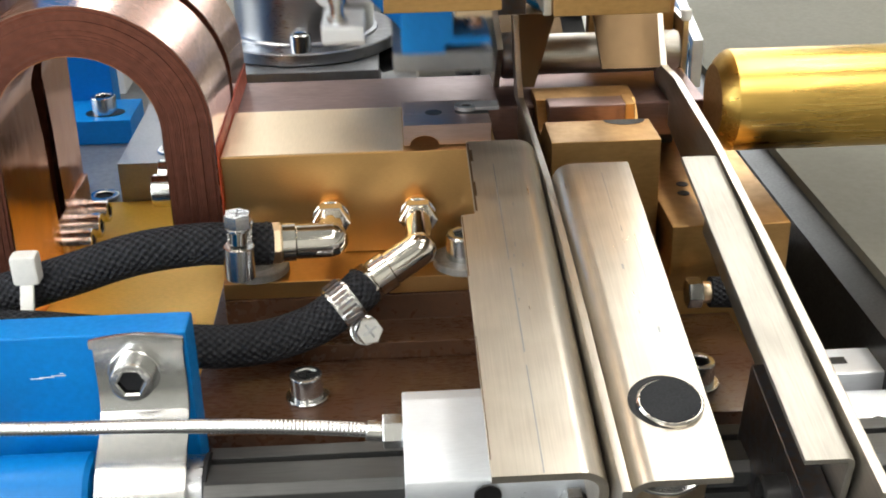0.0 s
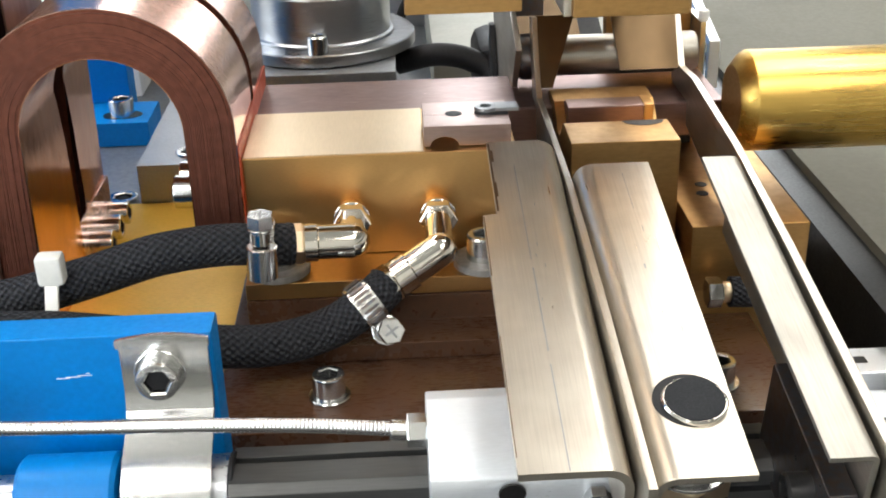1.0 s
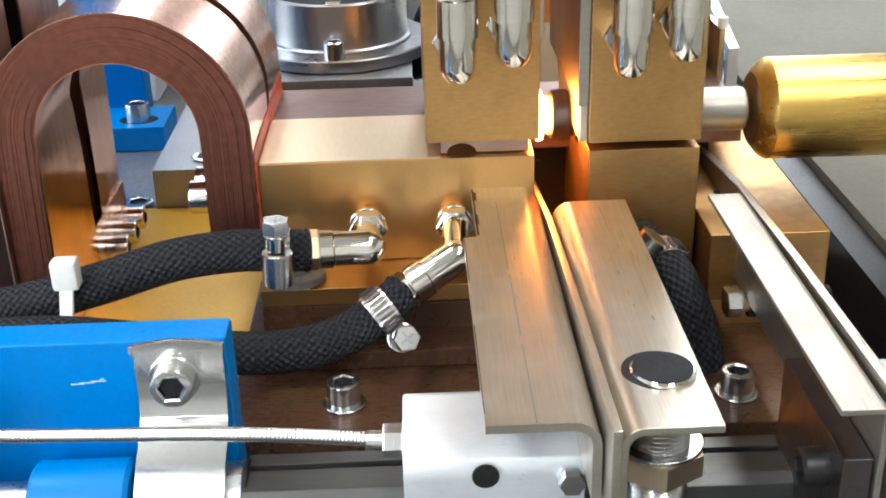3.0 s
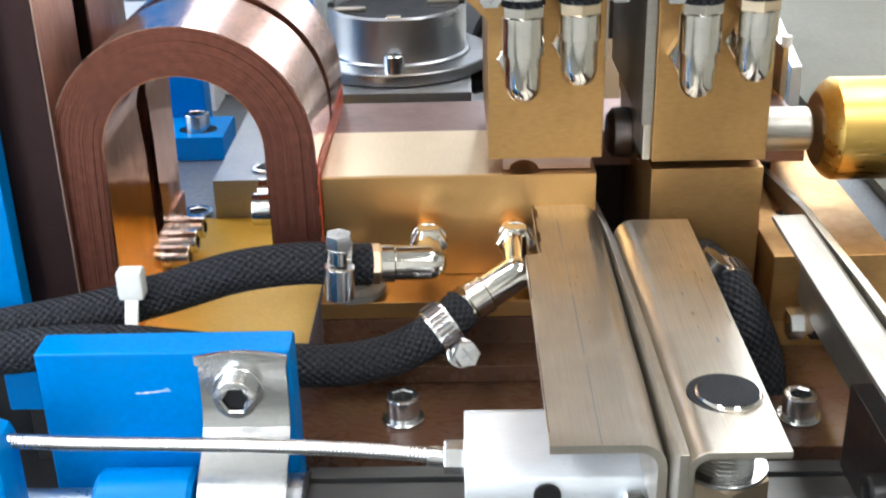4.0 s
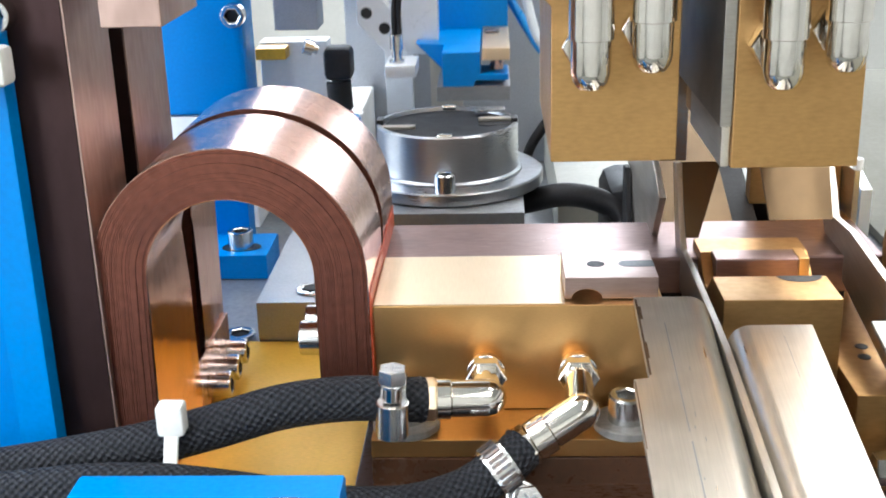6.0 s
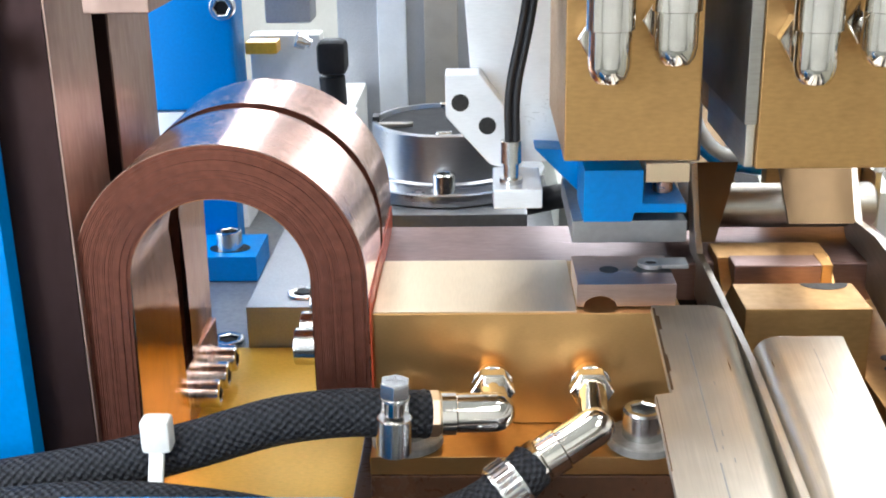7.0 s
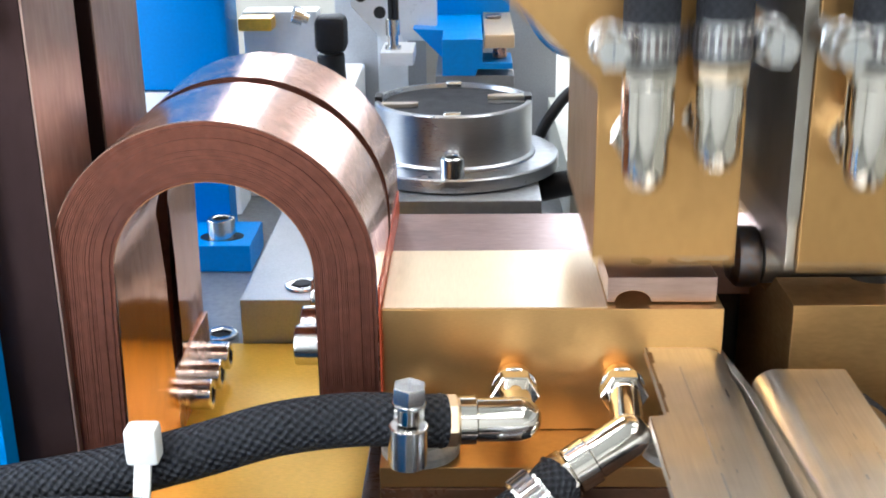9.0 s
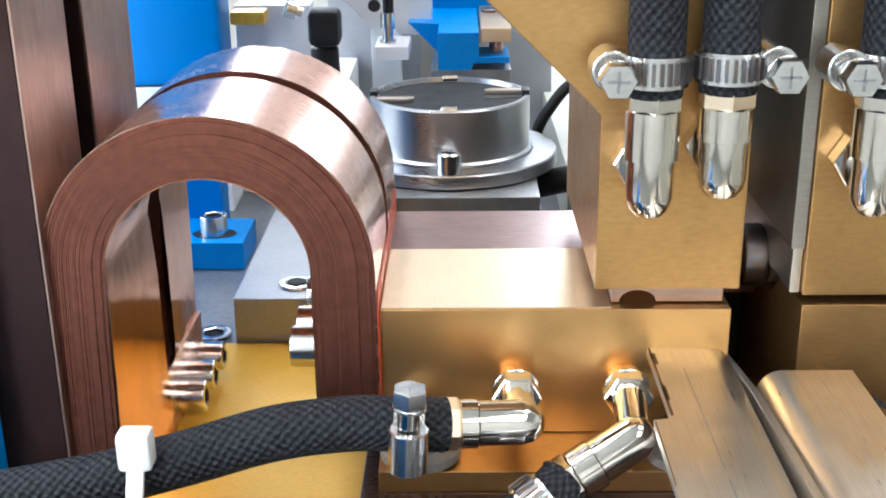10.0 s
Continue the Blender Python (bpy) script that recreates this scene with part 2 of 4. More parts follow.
def lathe(p0, d, profile, seg=40, bm=None, hexes=(), phase=0.0):
    """Rings (radius, height) along d from p0; the rings whose index is in hexes are six-sided. Closed at both ends."""
    bm = bm or bmesh.new()
    p0 = true(p0)
    d, u, w = basis(true(d))
    rings = []
    for k, (r, hgt) in enumerate(profile):
        ring = []
        for i in range(seg):
            a = 2 * math.pi * i / seg
            rr = r
            if k in hexes:
                rr = r / math.cos((a % (math.pi / 3)) - math.pi / 6)
            ring.append(bm.verts.new(p0 + d * hgt + u * (rr * math.cos(a + phase)) + w * (rr * math.sin(a + phase))))
        rings.append(ring)
    for a, b in zip(rings, rings[1:]):
        for i in range(seg):
            bm.faces.new((a[i], a[(i + 1) % seg], b[(i + 1) % seg], b[i]))
    bm.faces.new(rings[0][::-1])
    bm.faces.new(rings[-1])
    return bm


def rod(p0, p1, r, seg=40, bev=0.5, bm=None):
    p0, p1 = Vector(p0), Vector(p1)
    h = true(p1 - p0).length
    b = min(bev, r * 0.4, h * 0.4)
    return lathe(p0, p1 - p0, [(r - b, 0), (r, b), (r, h - b), (r - b, h)], seg, bm)


def hexagon(p0, p1, af, bm=None, phase=0.0):
    p0, p1 = Vector(p0), Vector(p1)
    h, a = true(p1 - p0).length, af / 2
    return lathe(p0, p1 - p0, [(a * 0.94, 0), (a, 0.5), (a, h - 0.5), (a * 0.94, h)], 48, bm, hexes=(0, 1, 2, 3), phase=phase)


def curve_points(pts, n=14):
    pts = [Vector(p) for p in pts]
    ext = [2 * pts[0] - pts[1]] + pts + [2 * pts[-1] - pts[-2]]
    out = []
    for i in range(len(pts) - 1):
        a, b, c, d = ext[i:i + 4]
        for k in range(n):
            t = k / n
            out.append(0.5 * (2 * b + (c - a) * t + (2 * a - 5 * b + 4 * c - d) * t * t + (3 * b - a - 3 * c + d) * t ** 3))
    return out + [pts[-1]]


def tube(pts, r, seg=20, n=14, bm=None, pitch=None, wave=None):
    """A round tube along a smooth path, with coordinates round and along it. pitch: length of one braid step. wave(s): radius factor at s mm."""
    bm = bm or bmesh.new()
    uvl = bm.loops.layers.uv.verify()
    path = curve_points([true(p) for p in pts], n)
    d = (path[1] - path[0]).normalized()
    _, u, _ = basis(d)
    rings, dist = [], [0.0]
    for i, p in enumerate(path):
        nd = (path[min(i + 1, len(path) - 1)] - path[max(i - 1, 0)]).normalized()
        u = (u - nd * u.dot(nd)).normalized()
        w = nd.cross(u)
        if i:
            dist.append(dist[-1] + (p - path[i - 1]).length)
        rr = r * (wave(dist[-1]) if wave else 1)
        rings.append([bm.verts.new(p + u * (rr * math.cos(2 * math.pi * k / seg)) + w * (rr * math.sin(2 * math.pi * k / seg))) for k in range(seg)])
    step = 2 * math.pi / (pitch or 4.4)
    for i in range(len(rings) - 1):
        for k in range(seg):
            f = bm.faces.new((rings[i][k], rings[i][(k + 1) % seg], rings[i + 1][(k + 1) % seg], rings[i + 1][k]))
            for lp, (kk, ii) in zip(f.loops, ((k, i), (k + 1, i), (k + 1, i + 1), (k, i + 1))):
                lp[uvl].uv = (kk / seg, dist[ii] * step)
    bm.faces.new(rings[0][::-1])
    bm.faces.new(rings[-1])
    return bm


def cap_screw(pos, d, r=6.5, h=8.0, label="zinc-plated socket head cap screw", washer=0.0, group="cap screws", material=None):
    """A socket head cap screw whose head's underside stands at pos and whose head rises along d."""
    pos, d = Vector(pos), Vector(d).normalized()
    ob = thing("cap_screw", tuple(pos), label, "screw", group)
    prof = [(r, 0), (r, h - 0.8), (r - 0.3, h - 0.2), (r - 0.9, h), (r * 0.62, h), (r * 0.54, h - 0.5), (r * 0.54, h * 0.42), (0.4, h * 0.36)]
    part("head", lathe(pos, d, prof, 48, hexes=(4, 5, 6)), material or ZINC, ob)
    # a black plug in the recess paints the socket's shade
    part("socket", hexagon(pos + d * (h * 0.38), pos + d * (h * 0.38 + 1.4), r * 1.02), BLACK, ob, "hexagon socket, its shade painted black")
    if washer:
        part("washer", rod(pos - d * 1.6, pos, washer, 40, 0.3), ZINC, ob)
    return ob


# ---- the workshop ----
def mm_box(x0, x1, y0, y1, z0, z1, bev=0.0, bm=None):
    """A box given in millimetres."""
    return box(x0, x1, y0 / DEPTH, y1 / DEPTH, z0 / RISE, z1 / RISE, bev, bm)


def slab(name, x0, x1, y0, y1, z0, z1, material, label, category):
    return single(name, mm_box(x0, x1, y0, y1, z0, z1), material, ((x0 + x1) / 2, (y0 + y1) / 2 / DEPTH, z0 / RISE), label, category, kind="structure")


slab("floor", -3000, 3500, -3000, 4200, -1060, -1000, CONCRETE, "grey painted concrete workshop floor with faint stains", "floor")
slab("ceiling", -3000, 3500, -3000, 4200, 2000, 2060, PLASTER, "plain white workshop ceiling", "ceiling")
slab("wall_east", 3500, 3600, -3100, 4300, -1000, 2000, PLASTER, "plain pale workshop wall", "wall")


def wall_with_opening(name, axis, at0, at1, a0, a1, o0, o1, zo0, zo1):
    bm = bmesh.new()
    for p, q, r, s in ((a0, o0, -1000, 2000), (o1, a1, -1000, 2000), (o0, o1, -1000, zo0), (o0, o1, zo1, 2000)):
        if axis == "y":
            mm_box(p, q, at0, at1, r, s, 0, bm)
        else:
            mm_box(at0, at1, p, q, r, s, 0, bm)
    return single(name, bm, PLASTER, (0, 0, -1000 / RISE), "pale workshop wall with a high window opening", "wall", kind="structure")


wall_with_opening("wall_north", "y", 4200, 4300, -3100, 3600, -2300, 1900, 450, 1950)
# the south wall's opening is for the added rear window
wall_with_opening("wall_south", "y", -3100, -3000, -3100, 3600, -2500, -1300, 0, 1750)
wall_with_opening("wall_west", "x", -3100, -3000, -3100, 4300, -1100, 1500, 200, 1800)


def window(name, axis, at0, o0, o1, z0, z1, n):
    ob = thing(name, (0, 0, 0), "workshop window with white frame and bright daylight outside", "window", kind="structure")

    def bar(p, q, r, s, nm):
        part(nm, mm_box(p, q, at0 - 30, at0 + 30, r, s, 2) if axis == "y" else mm_box(at0 - 30, at0 + 30, p, q, r, s, 2), WHITE, ob)
    for p, q, r, s in ((o0, o1, z0, z0 + 50), (o0, o1, z1 - 50, z1), (o0, o0 + 50, z0 + 50, z1 - 50), (o1 - 50, o1, z0 + 50, z1 - 50)):
        bar(p, q, r, s, "window_frame")
    for k in range(1, n):
        c = o0 + (o1 - o0) * k / n
        bar(c - 25, c + 25, z0 + 50, z1 - 50, "mullion")
    return ob


window("window_1", "y", 4250, -2300, 1900, 450, 1950, 4)
# unseen window behind the camera, added with its fill lamp
window("added_rear_window", "y", -3050, -2500, -1300, 0, 1750, 2)
window("window_2", "x", -3050, -1100, 1500, 200, 1800, 2)
single("backdrop", mm_box(-2600, 2000, 4700, 4720, 200, 2300, 0), SKY_GLOW, (0, 4700 / DEPTH, 200 / RISE), "bright overcast sky outside the window", "sky", kind="structure")
single("backdrop", mm_box(-3520, -3500, -1700, 2100, -100, 2300, 0), SKY_GLOW, (-3500, 0, -100 / RISE), "bright overcast sky outside the window", "sky", kind="structure")
# glowing sheet outside the added rear window
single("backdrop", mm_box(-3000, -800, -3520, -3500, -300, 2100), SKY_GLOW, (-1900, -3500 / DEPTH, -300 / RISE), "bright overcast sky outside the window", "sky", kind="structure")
for lx, ly in LUMINAIRES:
    x, y = lx * 1000, ly * 1000
    ob = thing("ceiling_light", (x, y / DEPTH, 2000 / RISE), "long white ceiling light with a glowing diffuser", "lamp", "ceiling lights")
    part("housing", mm_box(x - 270, x + 270, y - 790, y + 790, 1962, 2000, 4), WHITE, ob)
    part("diffuser", mm_box(x - 250, x + 250, y - 750, y + 750, 1950, 1961.5, 3), TUBE_GLOW, ob)

# ---- machine bed and base ----
slab("machine_bed", -420, 250, 77, 744, -120, -86, BED, "grey steel machine bed plate", "machine bed")
slab("machine_frame", -420, 420, -276, 744, -1000, -125.5, DARKSTEEL, "dark steel machine frame below the bed", "machine frame")
slab("bed_support", -420, 250, 78, 742, -125.4, -120.1, DARKSTEEL, "dark steel support under the bed plate", "machine frame")
single("base_plate", box(-9, 210, -77, 62, -98, -74, 0.8), BROWN, (100, -10, -100), "dark brown laminate insulating base plate", "plate")
ib = prism([(-37, -73.8), (55, -73.8), (55, -54), (-21.5, -54), (-21.5, -66), (-37, -66)], "x", 0, 128, 0.6)
single("insulating_block", ib, BROWN, (60, 10, -75), "dark brown insulating block under the bronze electrode", "block")
single("lower_bracket", box(-11, 225, -75, 50, -130, -98.2, 0.8), DARKSTEEL, (100, -20, -130), "black steel bracket under the base plate", "bracket")
# yellow passivated plate and its neighbours
single("yellow_plate", box(-91, -1.5, -34, 118.4, -89, -79, 0.8), YELLOW, (-36, 10, -89), "yellow passivated steel mounting plate", "plate")
single("yellow_plate_support", box(-90, -1.5, -33.6, 58, -129.9, -89.3, 0.8), YELLOW, (-36, 10, -130), "yellow passivated steel block under the mounting plate", "block")
single("bus_bar_support", box(-132, -91.6, -12, 59, -129.9, -89.3, 0.8), DARKSTEEL, (-100, 20, -130), "black steel support under the bus bars", "support")
single("aluminium_block", box(-77, -18, 119.2, 230, -89, -57, 0.8), ALU_MATT, (-45, 150, -89), "milled aluminium block with a counterbored screw", "block")
cap_screw((-50, 133, -56.8), (0, 0, 1), 8.5, 1.2, "zinc-plated cap screw sunk in the aluminium block")
cap_screw((-92, 138, -89), (0, 0, 1), 8.5, 4.5, "low zinc-plated screw with a star recess")


# ---- lower electrode ----
def lower_electrode():
    ob = thing("lower_electrode", (56, 25, -54), "milled bronze lower electrode block with a mounting foot", "electrode")
    part("body", box(0, 113, 0, 47, -46, 0, 0.5), BRASS, ob)
    # the paler sheet carries the window's reflection in its colour
    part("top_face", box(0.6, 74.6, 0.6, 46.5, 0.02, 0.5, 0.1), BRASS_TOP, ob, "ground top face, a window reflection in its pale colour")
    part("foot", box(0, 118, -21, 48, -53.8, -46.2, 0.5), BRASS, ob)
    return ob


lower_electrode()


def contact_plate():
    """The plate on the electrode: a hole, an oblong pocket, and a half-round relief below its front edge."""
    ob = thing("contact_plate", (94, 17, 0), "flat copper contact plate with a hole and a slot", "plate")
    bm = bmesh.new()
    relief = [(x, z) for x, z in ((75, 0.6), (77.5, 0.6))]
    relief += [(83.5 - 6 * math.cos(a), 0.6 + 4.2 * math.sin(a)) for a in [math.pi * k / 12 for k in range(13)]]
    prism(relief + [(111, 0.6), (111, 9.6), (75, 9.6)], "y", 4, 16, 0.25, bm)
    prism([(75, 0.6), (111, 0.6), (111, 9.6), (75, 9.6)], "y", 16.05, 30, 0.25, bm)
    part("body", bm, COPPER_PLATE, ob)
    # flat dark disc and patch paint the shade inside hole and slot
    part("bore", rod((88, 17, 9.4), (88, 17, 9.72), 3.6, 30, 0.05), BLACK, ob, "bored hole, its shade painted as a dark disc")
    part("slot", prism([(97, 16), (99, 14), (111, 14), (111, 20), (99, 20), (97, 18)], "z", 9.4, 9.7, 0.05), DARKSTEEL, ob, "slot, its shade painted as a flat dark patch")
    return ob


contact_plate()
bar = thing("copper_bar", (100, 70, -20), "tarnished copper bar behind the electrode", "copper bar")
part("body", box(-0.5, 215, 50, 92, -20, -3.4, 0.6), COPPER_BAR, bar)
part("top_face", box(-0.2, 214.6, 50.4, 91.6, -3.4, -3, 0.1), COPPER_BAR, bar, "purple-brown tarnished top face")
single("red_fibre_sheet", box(-0.5, -0.06, -2, 93, -40, 7, 0), RED_FIBRE, (-1, 50, -40), "thin red insulating sheet on the copper bar's end", "sheet")
single("bar_support", box(0, 205, 65, 90, -89, -20.3, 0.6), DARKSTEEL, (100, 70, -62), "dark steel support under the copper bar", "support")


def right_block():
    """The seat for the workpiece: a bronze block with a vee groove along its length."""
    ob = thing("vee_block", (158, 30, -62), "bronze vee block that seats the tube", "electrode")
    prof = [(0.5, -62), (62, -62), (62, 1), (47, 1), (36, -9), (31, -9), (22, 1), (0.5, 1)]
    part("body", prism(prof, "x", 135.5, 181, 0.5), BRASS_DULL, ob)
    part("rear_insert", box(140, 178, 36, 46.5, -8, 2.2, 0.8), COPPER_BAR, ob, "worn copper contact insert")
    part("insert_end", box(174, 178.5, 35.5, 47, -8, 2.6, 0.5), BRASS, ob)
    # a flat dark half-disc paints the bore's shaded depth
    part("bore", prism([(170 + 9 * math.cos(math.pi * (1 + k / 14)), 21.8 + 5.5 * math.sin(math.pi * (1 + k / 14))) for k in range(15)], "z", 0.9, 1.15, 0), DARKSTEEL, ob, "half-round bore, its shade painted as a flat patch")
    return ob


right_block()
gold = single("bronze_base_block", box(183, 232, -16, 128, -62, -31, 0.7), BRASS_DULL, (205, 50, -62), "bronze base block with two tapped holes", "block")
for dy in (12.5, 21):
    # a dark disc paints the shade inside each tapped hole
    part("tapped_hole", rod((193 + dy * 0.2, dy, -31.2), (193 + dy * 0.2, dy, -30.75), 2.7, 24, 0.05), DARKSTEEL, gold, "tapped hole, its shade painted as a dark disc")
single("bronze_spacer", box(118.5, 182.5, -16, 62, -73.8, -62.3, 0.7), BRASS, (150, 20, -75), "bronze spacer block under the vee block", "block")
single("bronze_base_support", box(183, 232, -15, 63, -129, -62.3, 0.7), BRASS, (205, 50, -129), "bronze support under the base block", "block")


# ---- laminated copper connectors and bus bars ----
def arch_outline(r, bottom, left_lean):
    cx, cz = -53.5, 14.6
    pts = [(cx + r + 0.0, bottom), (cx + r, cz)]
    pts += [(cx + r * math.cos(a), cz + r * math.sin(a)) for a in [math.pi * k / 40 for k in range(1, 40)]]
    pts += [(cx - r, cz), (cx - r - left_lean * 0.35, cz - 22), (cx - r - left_lean, bottom - 32)]
    return pts


def connector(y0, y1, seed, label, bulge, taper):
    rng = random.Random(seed)
    ob = thing("flexible_connector", (-50, (y0 + y1) / 2, -46), label, "connector", "flexible connectors")
    n, r0, r1 = 32, 32.3, 52.9
    cuts = [r0, r0 + 0.3] + [r0 + 0.3 + (r1 - r0 - 0.6) * k / (n - 2) for k in range(1, n - 1)] + [r1]
    outer = []
    for k in range(n):
        a, b = cuts[k] + 0.02, cuts[k + 1] - rng.choice((0.02, 0.02, 0.03, 0.055))
        off0, off1 = rng.uniform(-0.3, 0.3), rng.uniform(-0.3, 0.3)
        target = bmesh.new()
        inn, out = arch_outline(a, -46, 2.5), arch_outline(b, -46, 2.5)
        m = len(inn)
        v = [[target.verts.new(true((p[0], yy, p[1]))) for p in line] for line, yy in ((inn, y0 + off0), (out, y0 + off0), (inn, y1 + off1), (out, y1 + off1))]
        for i in range(m - 1):
            target.faces.new((v[0][i], v[1][i], v[1][i + 1], v[0][i + 1]))
            target.faces.new((v[2][i], v[2][i + 1], v[3][i + 1], v[3][i]))
            target.faces.new((v[0][i], v[0][i + 1], v[2][i + 1], v[2][i]))
            target.faces.new((v[1][i], v[3][i], v[3][i + 1], v[1][i + 1]))
        for i in range(m):  # the sheets stand apart from the twin's down the left leg
            share = max(0.0, (i - m * 0.45) / (m * 0.55)) ** 0.8
            for line in v[:2]:
                line[i].co.y += taper[0] * share
            for line in v[2:]:
                line[i].co.y += taper[1] * share
        if k == 0:
            # the innermost sheet stands loose from the stack at the foot of its left leg
            for line, amount in ((v[0], bulge[0]), (v[1], bulge[0]), (v[2], bulge[1]), (v[3], bulge[1])):
                for i, share in ((m - 3, 0.12), (m - 2, 0.55), (m - 1, 1.0)):
                    line[i].co.x += amount * share
        if k in (0, n - 1):
            outer.append(target)
        else:
            sheet = new("copper_sheet", finish(target, ob["origin_mm"], COPPER_EDGE, "copper_sheet"))
            sheet.parent = ob
            tagged(sheet)
    part("inner_sheet", outer[0], COPPER_INNER, ob, "bright inner copper sheet")
    part("outer_sheet", outer[1], COPPER, ob, "bright outer copper sheet")
    return ob


connector(-3, 45, 3, "laminated copper connector bent into an upright arch", (1, 4.5), (0, -4))
connector(53, 94, 8, "laminated copper connector arch behind its twin", (3.2, 1.2), (5, 0))
for y in (8, 22, 46):
    cap_screw((-20.8, y, -17.5), (-1, 0, 0), 7, 9.5, "zinc-plated cap screw clamping the copper connector", group="connector screws")
for y in (58, 73.5, 89):
    cap_screw((-84.8, y, -68.5), (1, 0, 0), 6.2, 10, "zinc-plated cap screw clamping the connector to the bus bar", group="connector screws")
single("clamp_strip", box(-87.6, -85, 44, 95, -78.8, -50, 0.4), COPPER, (-86, 60, -78), "copper clamping strip under the connector screws", "strip")


def bus_bars():
    for y0, y1, lab in ((-6, 34, "tall tarnished copper bus bar, its worn side painted lit"), (49, 97, "tall copper bus bar behind its twin")):
        ob = thing("bus_bar", (-115, (y0 + y1) / 2, -62), lab, "bus bar", "bus bars")
        # lit side and shaded front are painted as two coppers
        for nm, bm, m, lb in (("body", box(-127, -104.5, y0, y1, -89, 330, 0.25), BUS_SHADE, ""), ("side_face", box(-104.5, -103.6, y0 + 0.4, y1 - 0.4, -88, 329, 0.2), BUS_LIT, "worn side face, painted lit")):
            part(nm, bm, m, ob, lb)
    ob = thing("bus_clamp", (-82, 15, 114), "copper clamp block between the bus bars", "clamp")
    part("body", box(-90, -68, -8, 36, 115, 150, 0.6), BUS_LIT, ob)
    cap_screw((-126, -6.2, 121), (0, -1, 0), 6.2, 8, "zinc-plated hexagon socket screw on the bus bar")


bus_bars()
post = thing("blue_upright", (-165, 30, -62), "blue painted steel upright with a white cable tie", "upright")
part("flange", box(-138, -123.5, -16, -8, -100, 400, 0.6), BLUE, post)
part("web", box(-230, -137.6, -2, 150, -89, 400, 0.8), BLUE, post)
tie2 = thing("cable_tie", (-129, -18, 95), "white nylon cable tie head on the blue upright", "cable tie")
part("head", box(-140, -118, -26, -16.4, 98, 112, 2), NYLON, tie2)


# ---- water hoses and fittings of the lower electrode ----
def elbow(parent, base, out, knee, arm, hex_material, r=7.0, nut=6.9):
    """A nickel-plated elbow: a nut on the block, a rounded knee, and a collared arm. base: on the face; out: away from it; arm: the arm's end."""
    base, knee, arm = Vector(base), Vector(knee), Vector(arm)
    out = Vector(out).normalized()
    d = (arm - knee).normalized()
    part("boss", rod(base, base + out * 6, nut * 0.86, 40, 0.3), BRASS, parent, "bronze threaded boss")
    part("nut", hexagon(base + out * 6, base + out * 11.5, nut * 2), CHROME, parent)
    part("nut_washer", rod(base + out * 5.6, base + out * 6.6, nut * 1.09, 40, 0.3), ZINC, parent)
    part("neck", rod(base + out * 11, knee, r * 0.78, 32, 0.3), CHROME, parent)
    body = lathe(knee - d * r * 0.55, d, [(r * 0.3, -r * 0.42), (r * 0.68, -r * 0.22), (r * 0.92, r * 0.12), (r, r * 0.55), (r, 17), (r * 0.94, 17.3)], 40)
    part("knee", body, CHROME, parent)
    length = true(arm - knee).length
    part("collar", lathe(knee, d, [(r * 0.9, 13.4), (r * 1.1, 13.7), (r * 1.1, length - 0.5), (r * 0.98, length)], 40), CHROME, parent)
    part("hex", hexagon(arm, arm + d * 5, r * 2), hex_material, parent, "hexagon of the hose tail")
    return arm + d * 5, d


def hose_clamp(parent, c, d, screw_dir, r=9.2):
    """A worm-drive clamp round a hose at c; d along the hose, screw_dir across it, towards the screw."""
    c, d = true(c), true(d).normalized()
    s = Vector(screw_dir)
    s = (s - d * s.dot(d)).normalized()
    w = d.cross(s)
    part("band", lathe(plan(c - d * 4.7), plan(d), [(r - 0.3, 0), (r + 0.5, 0.2), (r + 0.5, 9.2), (r - 0.3, 9.4)], 48), ZINC, parent)
    bm = bmesh.new()
    for k in range(22):
        a = math.radians(38 + 13.5 * k)
        q = s * math.cos(a) - w * math.sin(a)
        t = s * math.sin(a) + w * math.cos(a)
        p = c + q * (r + 0.8)
        vs = [bm.verts.new(p + d * (3.2 * i) + t * (0.55 * j) + q * (0.45 * h)) for i in (-1, 1) for j in (-1, 1) for h in (-1, 1)]
        for f in ((0, 1, 3, 2), (4, 6, 7, 5), (0, 4, 5, 1), (2, 3, 7, 6), (0, 2, 6, 4), (1, 5, 7, 3)):
            bm.faces.new([vs[i] for i in f])
    part("thread", bm, BURNT, parent, "worm thread cut in the band")
    m = c + s * (r + 3.4)
    part("saddle", lathe(plan(m - w * 8), plan(w), [(5, 0), (5.9, 0.4), (5.9, 13), (5.2, 13.4)], 32), ZINC, parent)
    part("worm", rod(plan(m + w * 14), plan(m + w * 6), 3.4, 24, 0.3), CHROME, parent)
    part("screw_head", hexagon(plan(m + w * 13), plan(m + w * 18.5), 9.2), ZINC, parent, "hexagon screw head with a cross slot")
    part("screw_flange", rod(plan(m + w * 11.8), plan(m + w * 13), 5.0, 30, 0.2), ZINC, parent)
    bm = bmesh.new()
    for p, q in ((s, d), (d, s)):
        vs = [bm.verts.new(m + w * (18.45 + 0.15 * i) + p * (3.0 * j) + q * (0.4 * h)) for i in (0, 1) for j in (-1, 1) for h in (-1, 1)]
        for f in ((0, 1, 3, 2), (4, 6, 7, 5), (0, 4, 5, 1), (2, 3, 7, 6), (0, 2, 6, 4), (1, 5, 7, 3)):
            bm.faces.new([vs[i] for i in f])
    part("cross_slot", bm, BED, parent, "dark cross slot")


